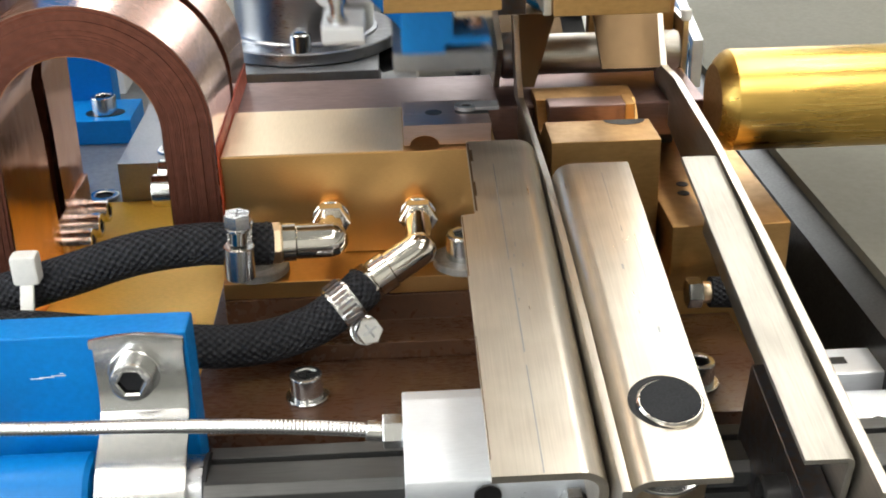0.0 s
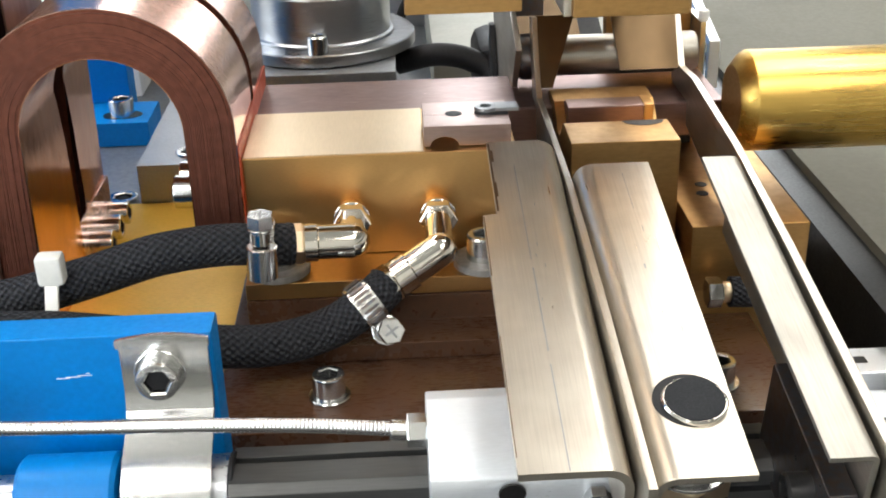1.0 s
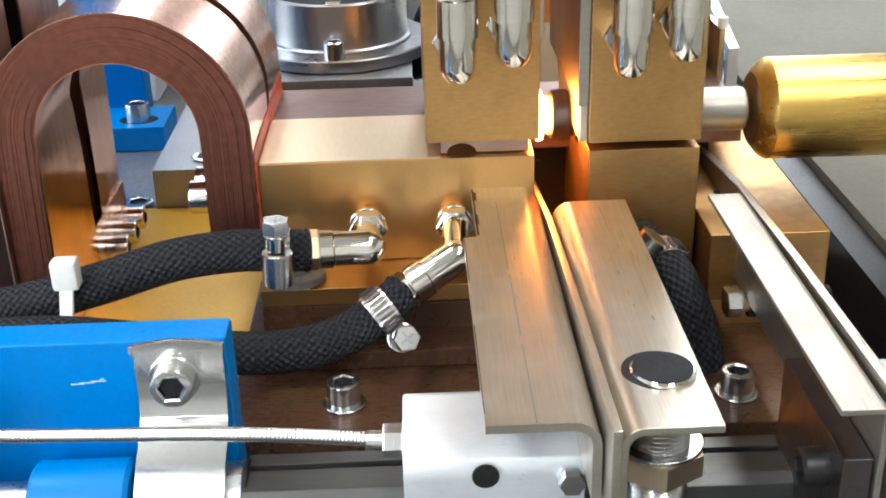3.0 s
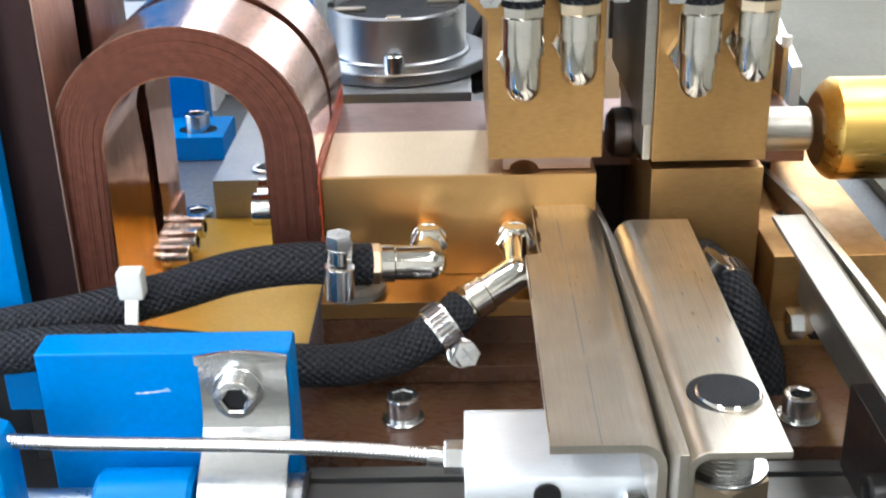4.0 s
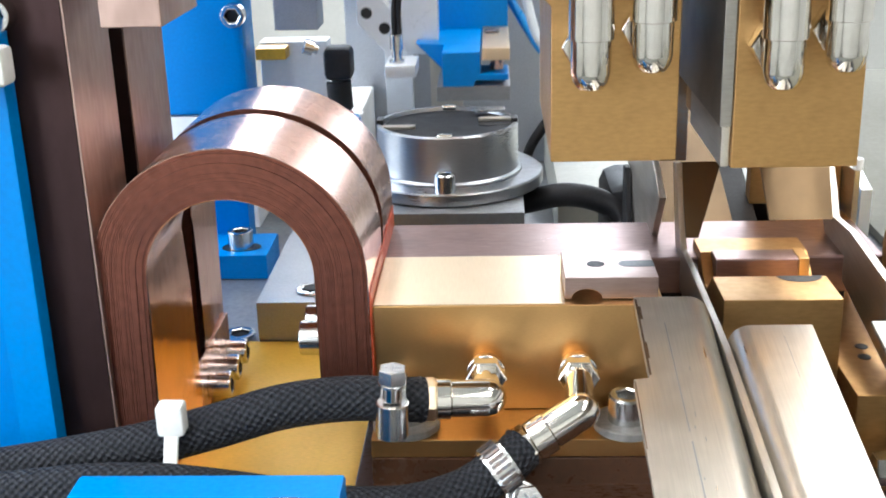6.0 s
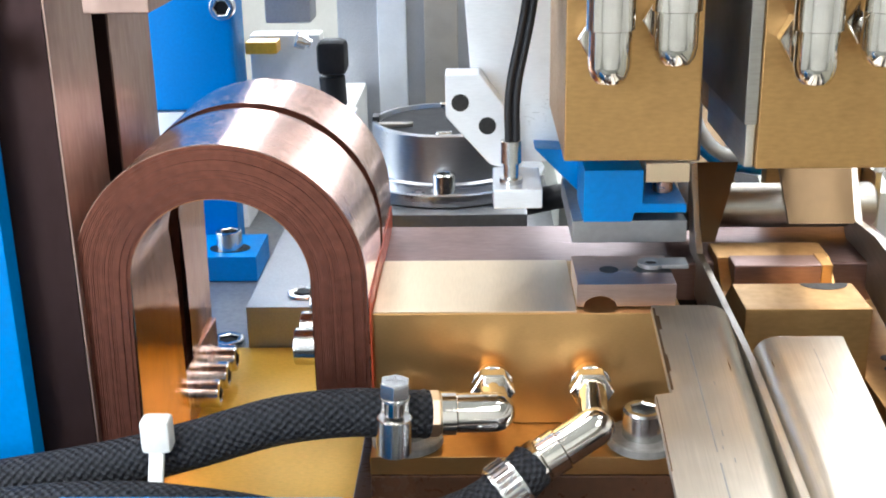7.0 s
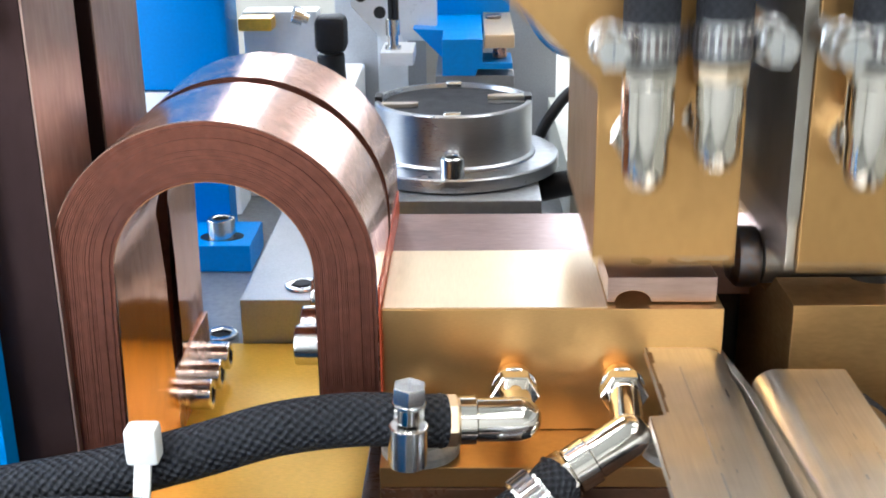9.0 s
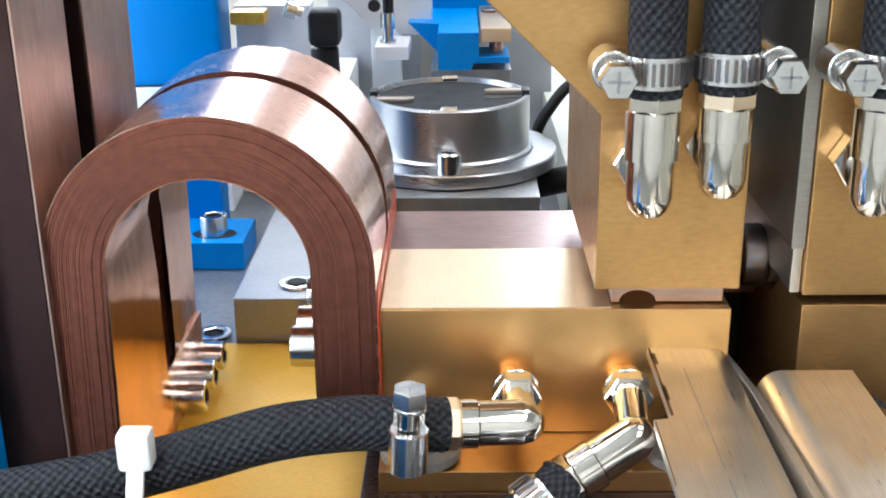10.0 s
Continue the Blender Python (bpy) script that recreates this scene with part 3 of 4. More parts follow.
def lower_fitting(base, knee, arm, hose, clamp_at, clamp_dir, screw, label, hex_material):
    ob = thing("elbow_fitting", base, "nickel-plated water elbow screwed into the bronze block", "fitting", "water elbows")
    end, d = elbow(ob, base, (0, -1, 0), knee, arm, hex_material)
    hs = thing("water_hose", base, label, "hose", "water hoses")
    part("cover", tube([end - d * 1.0] + hose, 8.3, 24, 16, pitch=3.4), HOSE, hs)
    part("end_sleeve", rod(end - d * 0.6, end + d * 1.6, 8.6, 32, 0.6), BLACK, hs, "black rubber end sleeve")
    cl = thing("hose_clamp", base, "zinc-plated worm-drive hose clamp", "hose clamp", "hose clamps")
    hose_clamp(cl, clamp_at, clamp_dir, screw)


lower_fitting((44, -0.1, -26), (44.5, -25, -25.4), (25.5, -26.5, -24.8), [(13, -28.5, -23.6), (-6, -31, -21.5), (-30, -34, -23), (-58, -35.5, -31), (-90, -36.5, -39), (-150, -39, -48), (-230, -42, -54)],
              (10.5, -29, -23.2), (-1, -0.02, 0.05), (0.0, -1, 0.0), "black woven water hose clamped to the upper fitting", BRASS_TOP)
lower_fitting((79.5, -0.1, -26), (79, -25, -31.5), (60.8, -29.5, -41.5), [(50.5, -35.5, -47), (35, -43, -53.3), (12, -50, -55), (-16, -53, -51.5), (-45, -54, -45.5), (-78, -54, -42), (-120, -54.5, -44.5), (-230, -57, -57)],
              (49, -36.3, -48), (-0.77, -0.3, -0.45), (0.4, -0.35, -0.8), "black woven water hose clamped to the lower fitting", CHROME)

for x, y in ((13, -12), (98, -13)):
    ws = thing("insulated_screw", (x, y, -53), "zinc-plated cap screw on a thick grey washer on the bronze foot", "screw", "insulated screws")
    part("washer", lathe((x, y, -46), (0, 0, 1), [(12.5, 0), (13, 0.4), (13, 3.2), (12.4, 3.6), (8, 3.6)], 48), WASHER, ws, "grey insulating washer")
    r, h = 7.5, 10.5
    part("head", lathe((x, y, -42.4), (0, 0, 1), [(r, 0), (r, h - 0.8), (r - 0.9, h), (r * 0.62, h), (r * 0.54, h - 0.5), (r * 0.54, h * 0.42), (0.4, h * 0.36)], 48, hexes=(3, 4, 5)), ZINC, ws)
for x, y in ((34.3, -58.5), (182.5, -61)):
    cap_screw((x, y, -72.2), (0, 0, 1), 6.3, 9, "zinc-plated cap screw in the brown base plate", washer=8.2, group="base screws")

tie = thing("cable_tie", (-72, -40, -40), "white nylon cable tie round the two hoses", "cable tie")
part("head", box(-72.5, -62.5, -46, -39.5, -28, -15.5, 1.6), NYLON, tie)
part("tail", prism([(-45, -26), (-43, -26), (-58.5, -60), (-58.5, -84), (-60, -84), (-60, -60)], "x", -70, -65, 0.4), NYLON, tie)

# ---- blue arm in front ----
arm = thing("blue_beam", (-50, -78, -100), "blue painted machine beam with a scuffed front", "beam")
part("bar", box(-87, -0.5, -89, -76.7, -128, -20.8, 1.2), BLUE, arm)
part("pipe", rod((-66, -104, -75), (-33, -104, -75), 15.5, 48, 1.5), BLUE, arm, "round blue pipe")
part("pipe_shaft", rod((-150, -104, -75), (-66, -104, -75), 9, 40, 0.8), STEEL_ROUND, arm, "bare steel shaft")
for x0, x1, z in ((-54, -49.5, -37.3), (-51, -46, -36.9), (-47, -42, -36.4), (-44, -42.7, -35.6)):
    part("scuff", box(x0, x1, -89.06, -88.95, z, z + 0.35, 0), PU_CLEAR, arm, "pale scuff mark")
part("foot", box(-87, -1, -92, -72, -129.9, -128.2, 0.3), DARKSTEEL, arm, "black steel foot")


def strap_bracket():
    ob = thing("strap_bracket", (-22, -92, -60), "zinc-plated bent strap bracket holding the pipe", "bracket")
    side = [(-90, -21.5), (-90.2, -41), (-92, -48.5), (-97, -54), (-105, -59.5), (-112, -67), (-116, -79), (-115, -95), (-110, -105)]
    th = 2.2
    outer = [(y - th, z + th * 0.3) for y, z in side]
    prof = prism(side + outer[::-1], "x", -31, -1.5, 0.3)
    part("strap", prof, ZINC, ob)
    part("upper_lip", prism([(-32, -21)] + [(-32 + 31 * k / 10, -21 + 2.2 * math.sin(math.pi * k / 10)) for k in range(1, 10)] + [(-1, -21), (-1, -24), (-32, -24)], "y", -92.6, -91.0, 0.2), ZINC, ob, "arched top lip")
    cap_screw((-18, -93.6, -33.5), (0, -1, 0), 7.2, 6.2, "zinc-plated cap screw in the strap bracket", washer=8.6)
    part("rivet", lathe((-18, -93, -47), (0, -1, 0.35), [(2.8, 0), (2.8, 0.8), (1.5, 1.0), (1.3, 0.3)], 28), ZINC, ob)


strap_bracket()
conduit = thing("spring_conduit", (0, -118, -50), "thin coiled steel conduit screwed into the aluminium carrier", "conduit")
part("coil", tube([(-79, -113, -36.2), (-50, -112.6, -38.2), (0, -111.5, -41), (35, -110.5, -44), (67, -110, -48)], 2.45, 12, 300, wave=lambda s: 1 + 0.028 * math.sin(s * 2 * math.pi / 1.3)), ZINC, conduit)

part("end_nut", hexagon((-86, -113, -36), (-78, -113, -36.2), 9.6), ZINC, conduit)
part("nut", hexagon((70, -110, -48), (63.5, -110, -48), 9.6), ZINC, conduit)
part("ferrule", rod((58, -110.1, -47.2), (63.5, -110, -48), 3.4, 24, 0.4), ZINC, conduit)


stop = thing("cable_stop", (-108, -110, -130), "blue painted rounded block with a zinc-plated plug", "block")
part("body", box(-130, -86.2, -122, -105, -129.8, -30, 7), BLUE, stop)
part("plug", rod((-100, -123.6, -66), (-100, -121.8, -66), 6, 32, 0.5), ZINC, stop)


# ---- guide shaft and the tilting chute ----
shaft = thing("guide_shaft", (60, -112, -100), "dark grooved steel guide shaft with a steel collar", "shaft")
prof = [(-114.0, -85.8), (-111.4, -88.7), (-94.0, -88.7), (-91.4, -85.8), (-91.4, -68.2), (-94.0, -65.3), (-99.2, -65.3), (-99.2, -67.8), (-101.8, -67.8), (-101.8, -65.3), (-106.2, -65.3), (-111.4, -65.3), (-114.0, -68.2), (-114.0, -73.1), (-111.9, -73.7), (-111.9, -76.0), (-114.0, -76.6)]
part("profile", prism(prof, "x", 4, 330, 0.4), ANOD, shaft)
part("collar", rod((-9, -102.7, -76), (4, -102.7, -76), 12.8, 40, 0.8), STEEL_ROUND, shaft)
part("seal", rod((3.4, -102.7, -76), (5, -102.7, -76), 13.4, 40, 0.3), BLACK, shaft)
part("set_screw", lathe((-3, -113, -74), (0, -1, 0.1), [(4.5, 0), (4.5, 2), (2, 2), (2, 0.8)], 28), DARKSTEEL, shaft)
single("shaft_support", box(250, 290, -118, -87, -130, -89, 1), DARKSTEEL, (270, -102, -130), "black steel support block under the guide shaft", "support")

PIVOT = (116, -99.2, -86.2)


def bent(x0, x1, z, drop, th, radius, down_right, n=8):
    """Cross-section of a sheet bent down along one edge."""
    if down_right:
        c = (x1 - radius, z - radius)
        top = [(x0, z)] + [(c[0] + radius * math.sin(a), c[1] + radius * math.cos(a)) for a in [math.pi / 2 * k / n for k in range(n + 1)]] + [(x1, z - drop)]
        rr = radius - th
        low = [(x1 - th, z - drop)] + [(c[0] + rr * math.sin(a), c[1] + rr * math.cos(a)) for a in [math.pi / 2 * (n - k) / n for k in range(n + 1)]] + [(x0, z - th)]
        return top + low
    return [(x0 + x1 - x, zz) for x, zz in bent(x0, x1, z, drop, th, radius, True, n)][::-1]


def bent_tab(x0, x1, x1_low, lower, upper, th):
    """A tapering tab across a blade's hook: from x0 to x1 at its upper edge, to x1_low at its lower edge; edges as (y, z)."""
    bm = bmesh.new()
    n = Vector((0, lower[1] - upper[1], upper[0] - lower[0])).normalized() * th
    pts = [Vector((x0, *upper)), Vector((x1, *upper)), Vector((x1_low, *lower)), Vector((x0, *lower))]
    lo, hi = [bm.verts.new(true(p)) for p in pts], [bm.verts.new(true(p + n)) for p in pts]
    for f in ([lo, hi[::-1]] + [[lo[i], hi[i], hi[(i + 1) % 4], lo[(i + 1) % 4]] for i in range(4)]):
        bm.faces.new(f)
    bmesh.ops.recalc_face_normals(bm, faces=bm.faces[:])
    return bm


def chute():
    ob = thing("chute", PIVOT, "satin steel chute of two bent guide plates on an aluminium carrier", "chute")
    bm = bmesh.new()
    rings = [[bm.verts.new(true((x, y, z))) for x, z in bent(x0, 127.3, -14.4, 28, 2.8, 8.4, True)] for x0, y in ((94.1, -145.5), (94.1, -40.2), (99.4, -39.4), (99.4, 2.4))]
    count = len(rings[0])
    for lo, hi in zip(rings, rings[1:]):
        for i in range(count):
            bm.faces.new((lo[i], hi[i], hi[(i + 1) % count], lo[(i + 1) % count]))
    bm.faces.new(rings[0])
    bm.faces.new(rings[-1][::-1])
    part("left_plate", bm, STEEL, ob, "wide bent guide plate with a notched edge")
    for y0, y1, w in ((-145, -108, 0.4), (-103, -67, 0.5), (-63, -12, 0.35)):
        part("scribe_line", box(108.5, 108.5 + w, y0, y1, -14.43, -14.37, 0), BED, ob, "faint scribed line")
    for x, y, l in ((111.5, -57, 2.2), (110.5, -62, 1.4), (113, -67, 1.8), (109.7, -82, 1.2), (113.4, -36, 1.6)):
        part("scratch", box(x, x + 0.3, y, y + l, -14.43, -14.36, 0), BED, ob, "short dark scratch")
    for x0, x1, y0, y1 in ((99.5, 100.3, -38, 1), (99.5, 101.2, -10, -3), (99.6, 100.9, -30, -22), (94.2, 94.6, -70, -41), (94.2, 94.5, -140, -96)):
        part("scorch", box(x0, x1, y0, y1, -14.42, -14.37, 0), SCORCH_SHADE, ob, "dark scorched edge")
    right = part("right_plate", prism(bent(131.2, 160.6, -14.1, 32, 2.8, 7.6, False), "y", -149.3, -13.8, 0.5), STEEL, ob, "bent guide plate with a round sensor hole")
    for x, y, w, l in ((150, -52, 0.3, 3), (146.5, -70, 0.6, 2.2), (147.6, -90, 0.4, 1.6), (152, -98, 0.9, 2.6), (149, -40, 0.22, 20), (153.4, -84, 0.2, 26)):
        part("scratch", box(x, x + w, y, y + l, -14.13, -14.07, 0), BED, right, "faint scratch")
    # flat black disc: the hole's shade round the sensor is painted
    part("hole", rod((147.8, -123.8, -14.5), (147.8, -123.8, -13.95), 11.2, 48, 0.05), BLACK, right, "rim of the sensor hole, its shade painted as a black disc")
    blade_side = [(-155, -10), (-88, -13), (-20, -18.5), (50, -33), (61, -36), (70, -28), (85, -8), (91, -11), (74, -42), (60, -54), (-136, -46), (-155, -58)]
    part("blade", prism(blade_side, "x", 128, 130.8, 0.4), STEEL, ob, "upright guide blade with a raised hook")
    # bare steel tab, its dark golden reflection put into the colour
    part("hook_tab", bent_tab(130.6, 148, 136, (66, -34), (87, -9), 1.8), SCORCH_SHADE, ob, "bent tab of the hook")
    sensor = part("sensor", rod((148.8, -124.9, -20), (148.8, -124.9, -12.4), 9.9, 48, 0.6), CHROME, ob, "threaded proximity sensor")
    part("face", rod((148.8, -124.9, -12.5), (148.8, -124.9, -12.1), 9.1, 48, 0.1), SENSOR, sensor, "black sensor face")
    part("lock_nut", hexagon((148.8, -124.9, -49), (148.8, -124.9, -40), 25), BRASS_TOP, sensor, "brass lock nut")
    part("sensor_washer", rod((148.8, -124.9, -39.8), (148.8, -124.9, -38.4), 13.5, 40, 0.2), ZINC, sensor)
    part("sensor_thread", lathe((148.8, -124.9, -60), (0, 0, 1), [(8.8 if k % 2 else 9.6, k * 0.8) for k in range(50)], 32), ZINC, sensor, "threaded barrel")
    carrier = prism([(-125.5, -108), (-90, -108), (-84, -100), (-84, -56), (-88, -47), (-96, -41.5), (-117, -41.5), (-123.5, -45), (-125.5, -51)], "x", 70, 126.5, 0.8)
    part("carrier", carrier, ALU, ob, "milled aluminium carrier block")
    # the hole's shade is a dark disc on the carrier's front
    part("bored_hole", rod((95.5, -125.2, -50), (95.5, -125.8, -50), 4.3, 32, 0.1), DARKSTEEL, ob, "bored hole, its shade painted as a dark disc")
    part("bolt_head", hexagon((122, -125.4, -52), (122, -129, -52), 7.6), ZINC, ob)
    return ob


def guide_rail():
    ob = thing("side_rail", PIVOT, "narrow steel side rail that tilts with the chute", "rail")
    part("plate", prism(bent(181.5, 196.2, -13.9, 38, 2.1, 2.8, True), "y", -145.5, -12.6, 0.4), RAIL_STEEL, ob)
    side = [(-158, -11.5), (-62, -14), (0, -17.5), (58, -26), (79, -33), (97, -12), (102, -15), (92, -40), (80, -52), (-136, -50), (-158, -58)]
    part("blade", prism(side, "x", 197.6, 201, 0.4), STEEL, ob, "upright rail blade with a raised hook")
    # this tab's dark reflection is painted brown as well
    part("hook_tab", bent_tab(197.6, 166, 170, (80, -35), (98, -8), 1.8), SCORCH_SHADE, ob, "wide bent tab of the hook")
    part("mount", box(184.5, 193.5, -144.5, -96, -74, -32, 0.8), BURNT, ob, "dark blued mounting plate")
    part("screw", lathe((184.5, -134, -43.5), (-1, 0, 0), [(6, 0), (6, 7.2), (5.3, 8), (3.6, 8), (3.2, 7.6), (3.2, 3.5), (0.4, 3)], 40, hexes=(3, 4, 5)), DARKSTEEL, ob, "black cap screw")
    return ob


CHUTE, RAIL = chute(), guide_rail()

# ---- brass cylinder on the right ----
ram = thing("brass_ram", (300, 33, 4), "thick polished brass ram with a chamfered steel-faced end", "ram")
part("body", lathe((212, 33, 3.6), (1, 0, 0), [(16, 0), (20.4, 3.4), (22.3, 6.2), (22.3, 260), (21.5, 262)], 72), BRASS_ROD, ram)
part("end_face", lathe((211.6, 33, 3.6), (1, 0, 0), [(13.5, 0), (16, 0.5)], 60), BRASS_DULL, ram)
single("ram_support", box(420, 480, 5, 60, -61, -20.2, 1), DARKSTEEL, (450, 33, -61), "dark steel support under the brass ram", "support")
slab("side_table", 274, 800, -330, 744, -78, -56, PALE, "pale grey side table plate", "table")
slab("side_table_edge", 258, 273.8, -330, 744, -125.4, -61, DARKSTEEL, "black edge strip of the side table", "table")
single("table_support", box(274.2, 790, -260, 610, -129.8, -81.2, 0), DARKSTEEL, (470, 100, -130), "dark support frame under the side table", "support")
lowb = thing("slotted_bracket", (240, -60, -130), "small zinc-plated slotted bracket beside the rail", "bracket")
part("body", box(232, 272, -56, -40, -129.6, -76, 1), ALU, lowb)
part("slot", box(239, 246, -50, -46, -76.2, -75.8, 0), DARKSTEEL, lowb)
act = thing("air_cylinder", (280, -82, -130), "bright aluminium air cylinder with dark ports", "cylinder")
part("barrel", rod((233, -77, -89), (257, -77, -89), 17.4, 48, 1), ALU, act)
for x in (241, 251):
    # each port's shade is painted as a small dark disc
    part("port", rod((x, -86, -76.2), (x, -87.3, -74.6), 3.4, 24, 0.2), DARKSTEEL, act, "port, its shade painted as a dark disc")
part("saddle", box(240, 257, -88, -66, -129.8, -105, 0.6), DARKSTEEL, act)
hf = thing("hose_union", (196, -21, -66), "zinc-plated union with a short black hose on the bronze support", "fitting")
part("nut", hexagon((187, -27, -55.5), (193, -27, -55.5), 11), ZINC, hf)
part("barrel", rod((193, -27, -55.5), (197, -27, -55.5), 4.4, 32, 0.3), BRASS_TOP, hf)
part("hose", tube([(196.5, -27, -55.5), (206, -27, -56), (216, -27, -56.5), (229, -27, -56.5)], 6.4, 20, 10, pitch=3.4), HOSE, hf, "short black woven hose")
hs = thing("water_hose", (172, -20, -60), "black woven water hose of the vee block", "hose", "water hoses")
part("cover", tube([(158, 0.4, -40), (162, -14, -40), (168, -28, -46), (175, -38, -66), (177, -46, -92), (177, -52, -128)], 8.3, 24, 16, pitch=3.4), HOSE, hs)
part("end_sleeve", rod((157.6, -1, -40), (159, -5, -40), 8.7, 32, 0.6), BLACK, hs, "black rubber end sleeve")
cl = thing("hose_clamp", (172, -25, -38), "zinc-plated worm-drive hose clamp", "hose clamp", "hose clamps")
hose_clamp(cl, (163.5, -18, -41), (0.3, -1, -0.3), (-0.8, -0.3, 0.6))


# ---- turntable ----
def turntable():
    ob = thing("turntable", (21, 205, -21), "turned steel turntable disc with slotted dark top", "turntable")
    part("drum", lathe((21, 205, -13.5), (0, 0, 1), [(42.6, 0), (42.6, 2), (41, 3), (41, 28), (40.3, 28.8), (38.3, 28.8), (37.8, 26.3), (1, 26.1)], 96), STEEL_ROUND, ob)
    fl = thing("turntable_flange", (21, 205, -21.5), "turned steel flange round the turntable with cap screws", "flange")
    part("ring", lathe((21, 205, -20.5), (0, 0, 1), [(53.6, 0), (55.2, 0.8), (55.2, 6.6), (54.5, 7.4), (42.9, 7.4), (42.9, 0)], 96), STEEL_ROUND, fl)
    part("top", rod((21, 205, 13.5), (21, 205, 14.1), 37.2, 72, 0.1), SENSOR, ob, "dark top face")
    for k in range(2):
        c = 1 - 2 * k

        def pt(r, w):
            return (21 + c * r, 205 + c * w / DEPTH)
        ring = [(23 + 5.2 * math.cos(q), 5.2 * math.sin(q)) for q in [math.pi * (0.2 + 1.6 * i / 14) for i in range(15)]]
        # a flat black sheet paints the nest's shaded recess
        part("nest", prism([pt(r, w) for r, w in ring + [(37.4, -3), (37.4, 3)]], "z", 14.15, 14.4, 0), BLACK, ob, "keyhole nest for one part, its shade a flat black sheet")
        part("nest_plate", prism([pt(*p) for p in ((18, 6.5), (37, 6.5), (37, 12), (22, 12), (18, 9.5))], "z", 14.15, 16.2, 0.3), STEEL, ob, "small steel clamping plate")
        part("rim_stop", prism([pt(*p) for p in ((36.8, -5), (40.6, -5), (40.6, 5), (36.8, 5))], "z", 15.5, 18.6, 0.4), DARKSTEEL, ob, "dark stop on the rim")
    part("spring", rod((17, 205 - 37 / DEPTH, 16.2), (25, 205 - 37 / DEPTH, 16.2), 1.7, 24, 0.3), ZINC, ob)
    part("spring", rod((17, 205 + 37 / DEPTH, 16.2), (25, 205 + 37 / DEPTH, 16.2), 1.7, 24, 0.3), ZINC, ob)
    for k in range(2):
        a = math.radians(-90 + 180 * k)
        x, y = 21 + 48.5 * math.cos(a), 205 + 48.5 * math.sin(a) / DEPTH
        part("screw", lathe((x, y, -12.8), (0, 0, 1), [(6, 0), (6, 9.5), (5.2, 10.2), (3.6, 10.2), (3.2, 9.7), (3.2, 4), (0.4, 3.5)], 40, hexes=(3, 4, 5)), ZINC, fl, "zinc-plated cap screw")
    return ob


TURN_TABLE = turntable()
single("pedestal", box(-16, 64, 152, 262, -89, -20.7, 1), BED, (21, 205, -89), "grey steel pedestal under the turntable", "pedestal")


# ---- upper electrodes ----
def upper_electrode(name, x0, label, left_wing, steel_side):
    """Built in the lowered place. Two water elbows stand on its front, with hoses that run up."""
    ob = thing(name, (x0 + 23, 0, 7), label, "electrode", "upper electrodes")
    z = 7 if left_wing else 4.5
    if left_wing:
        prof = [(x0, z), (x0 + 46, z), (x0 + 46, 330), (x0 - 120, 330), (x0 - 120, 190), (x0, 66)]
        part("body", prism(prof, "y", 0, 88, 0.6), BRASS_DULL, ob)
    else:
        part("body", box(x0, x0 + 46, 0, 88, z, 330, 0.6), BRASS_DULL, ob)
    if steel_side:
        part("side_plate", box(x0 - 4.5, x0 - 0.2, 1, 84, z + 16, 330, 0.3), TUBE, ob, "ground steel side plate")
        part("side_foot", box(x0 - 3.5, x0 - 0.2, 2, 60, z, z + 15.8, 0.5), STEEL, ob)
    else:
        part("side_plate", box(x0 + 46.2, x0 + 50, 20, 60, z + 36, z + 120, 0.5), STEEL, ob, "small steel side plate")
    for k, (fx, fz) in enumerate(((13, 55), (34, 61))):
        x = x0 + fx
        part("nut", hexagon((x - 1, -0.1, fz - 3), (x - 1, -6, fz - 3), 15), CHROME, ob)
        part("neck", rod((x, -6, fz - 4), (x, -13, fz - 4), 5, 32, 0.3), CHROME, ob)
        r, cut = 7.0, 5 * k
        part("knee", lathe((x, -13, fz - 14), (0, 0, 1), [(2, -2.8), (4.6, -2), (6.2, 0.2), (r, 3.4), (r, 15), (r - 0.3, 15.4)], 44), CHROME, ob)
        part("collar", lathe((x, -13, fz + 1.2), (0, 0, 1), [(6.4, 0), (7.9, 0.5), (7.9, 15 - cut), (7.2, 15.5 - cut)], 44), CHROME, ob)
        part("hex", hexagon((x, -13, fz + 16.6 - cut), (x, -13, fz + 22 - cut), 14.5), BRASS_TOP if k else CHROME, ob)
        part("hose", tube([(x, -13, fz + 21 - cut), (x, -13, fz + 50), (x - 1, -12, fz + 110), (x - 4, -10, fz + 270)], 8.3, 24, 16, pitch=3.4), HOSE, ob, "black woven hose")
        hose_clamp(ob, (x, -13, fz + 29 - cut), (0, 0, -1 if k else 1), (1 if k else -1, 0, 0))
    return ob


EL_LEFT = upper_electrode("upper_electrode", 69, "milled bronze upper electrode with two water elbows, worn", True, False)
EL_RIGHT = upper_electrode("upper_electrode", 135, "milled bronze upper electrode with a steel side plate", False, True)


# ---- feeding ramp behind the vee block ----
single("stop_block", box(185, 217, 92.5, 109, -89, -5, 0.6), BRASS, (195, 100, -62), "bronze stop block at the feeding ramp", "block")
feed = thing("feeding_ramp", (150, 120, -62), "worn bronze and steel feeding ramp for the tubes", "ramp")
part("cheek", prism([(58, 22), (82, -12), (150, -28), (170, 40), (85, 34)], "x", 119.5, 122.5, 0.5), STEEL, feed, "polished steel cheek")
part("cheek", prism([(96, -20), (122, -20), (122, 20), (96, 20)], "x", 216, 219, 0.5), STEEL, feed)
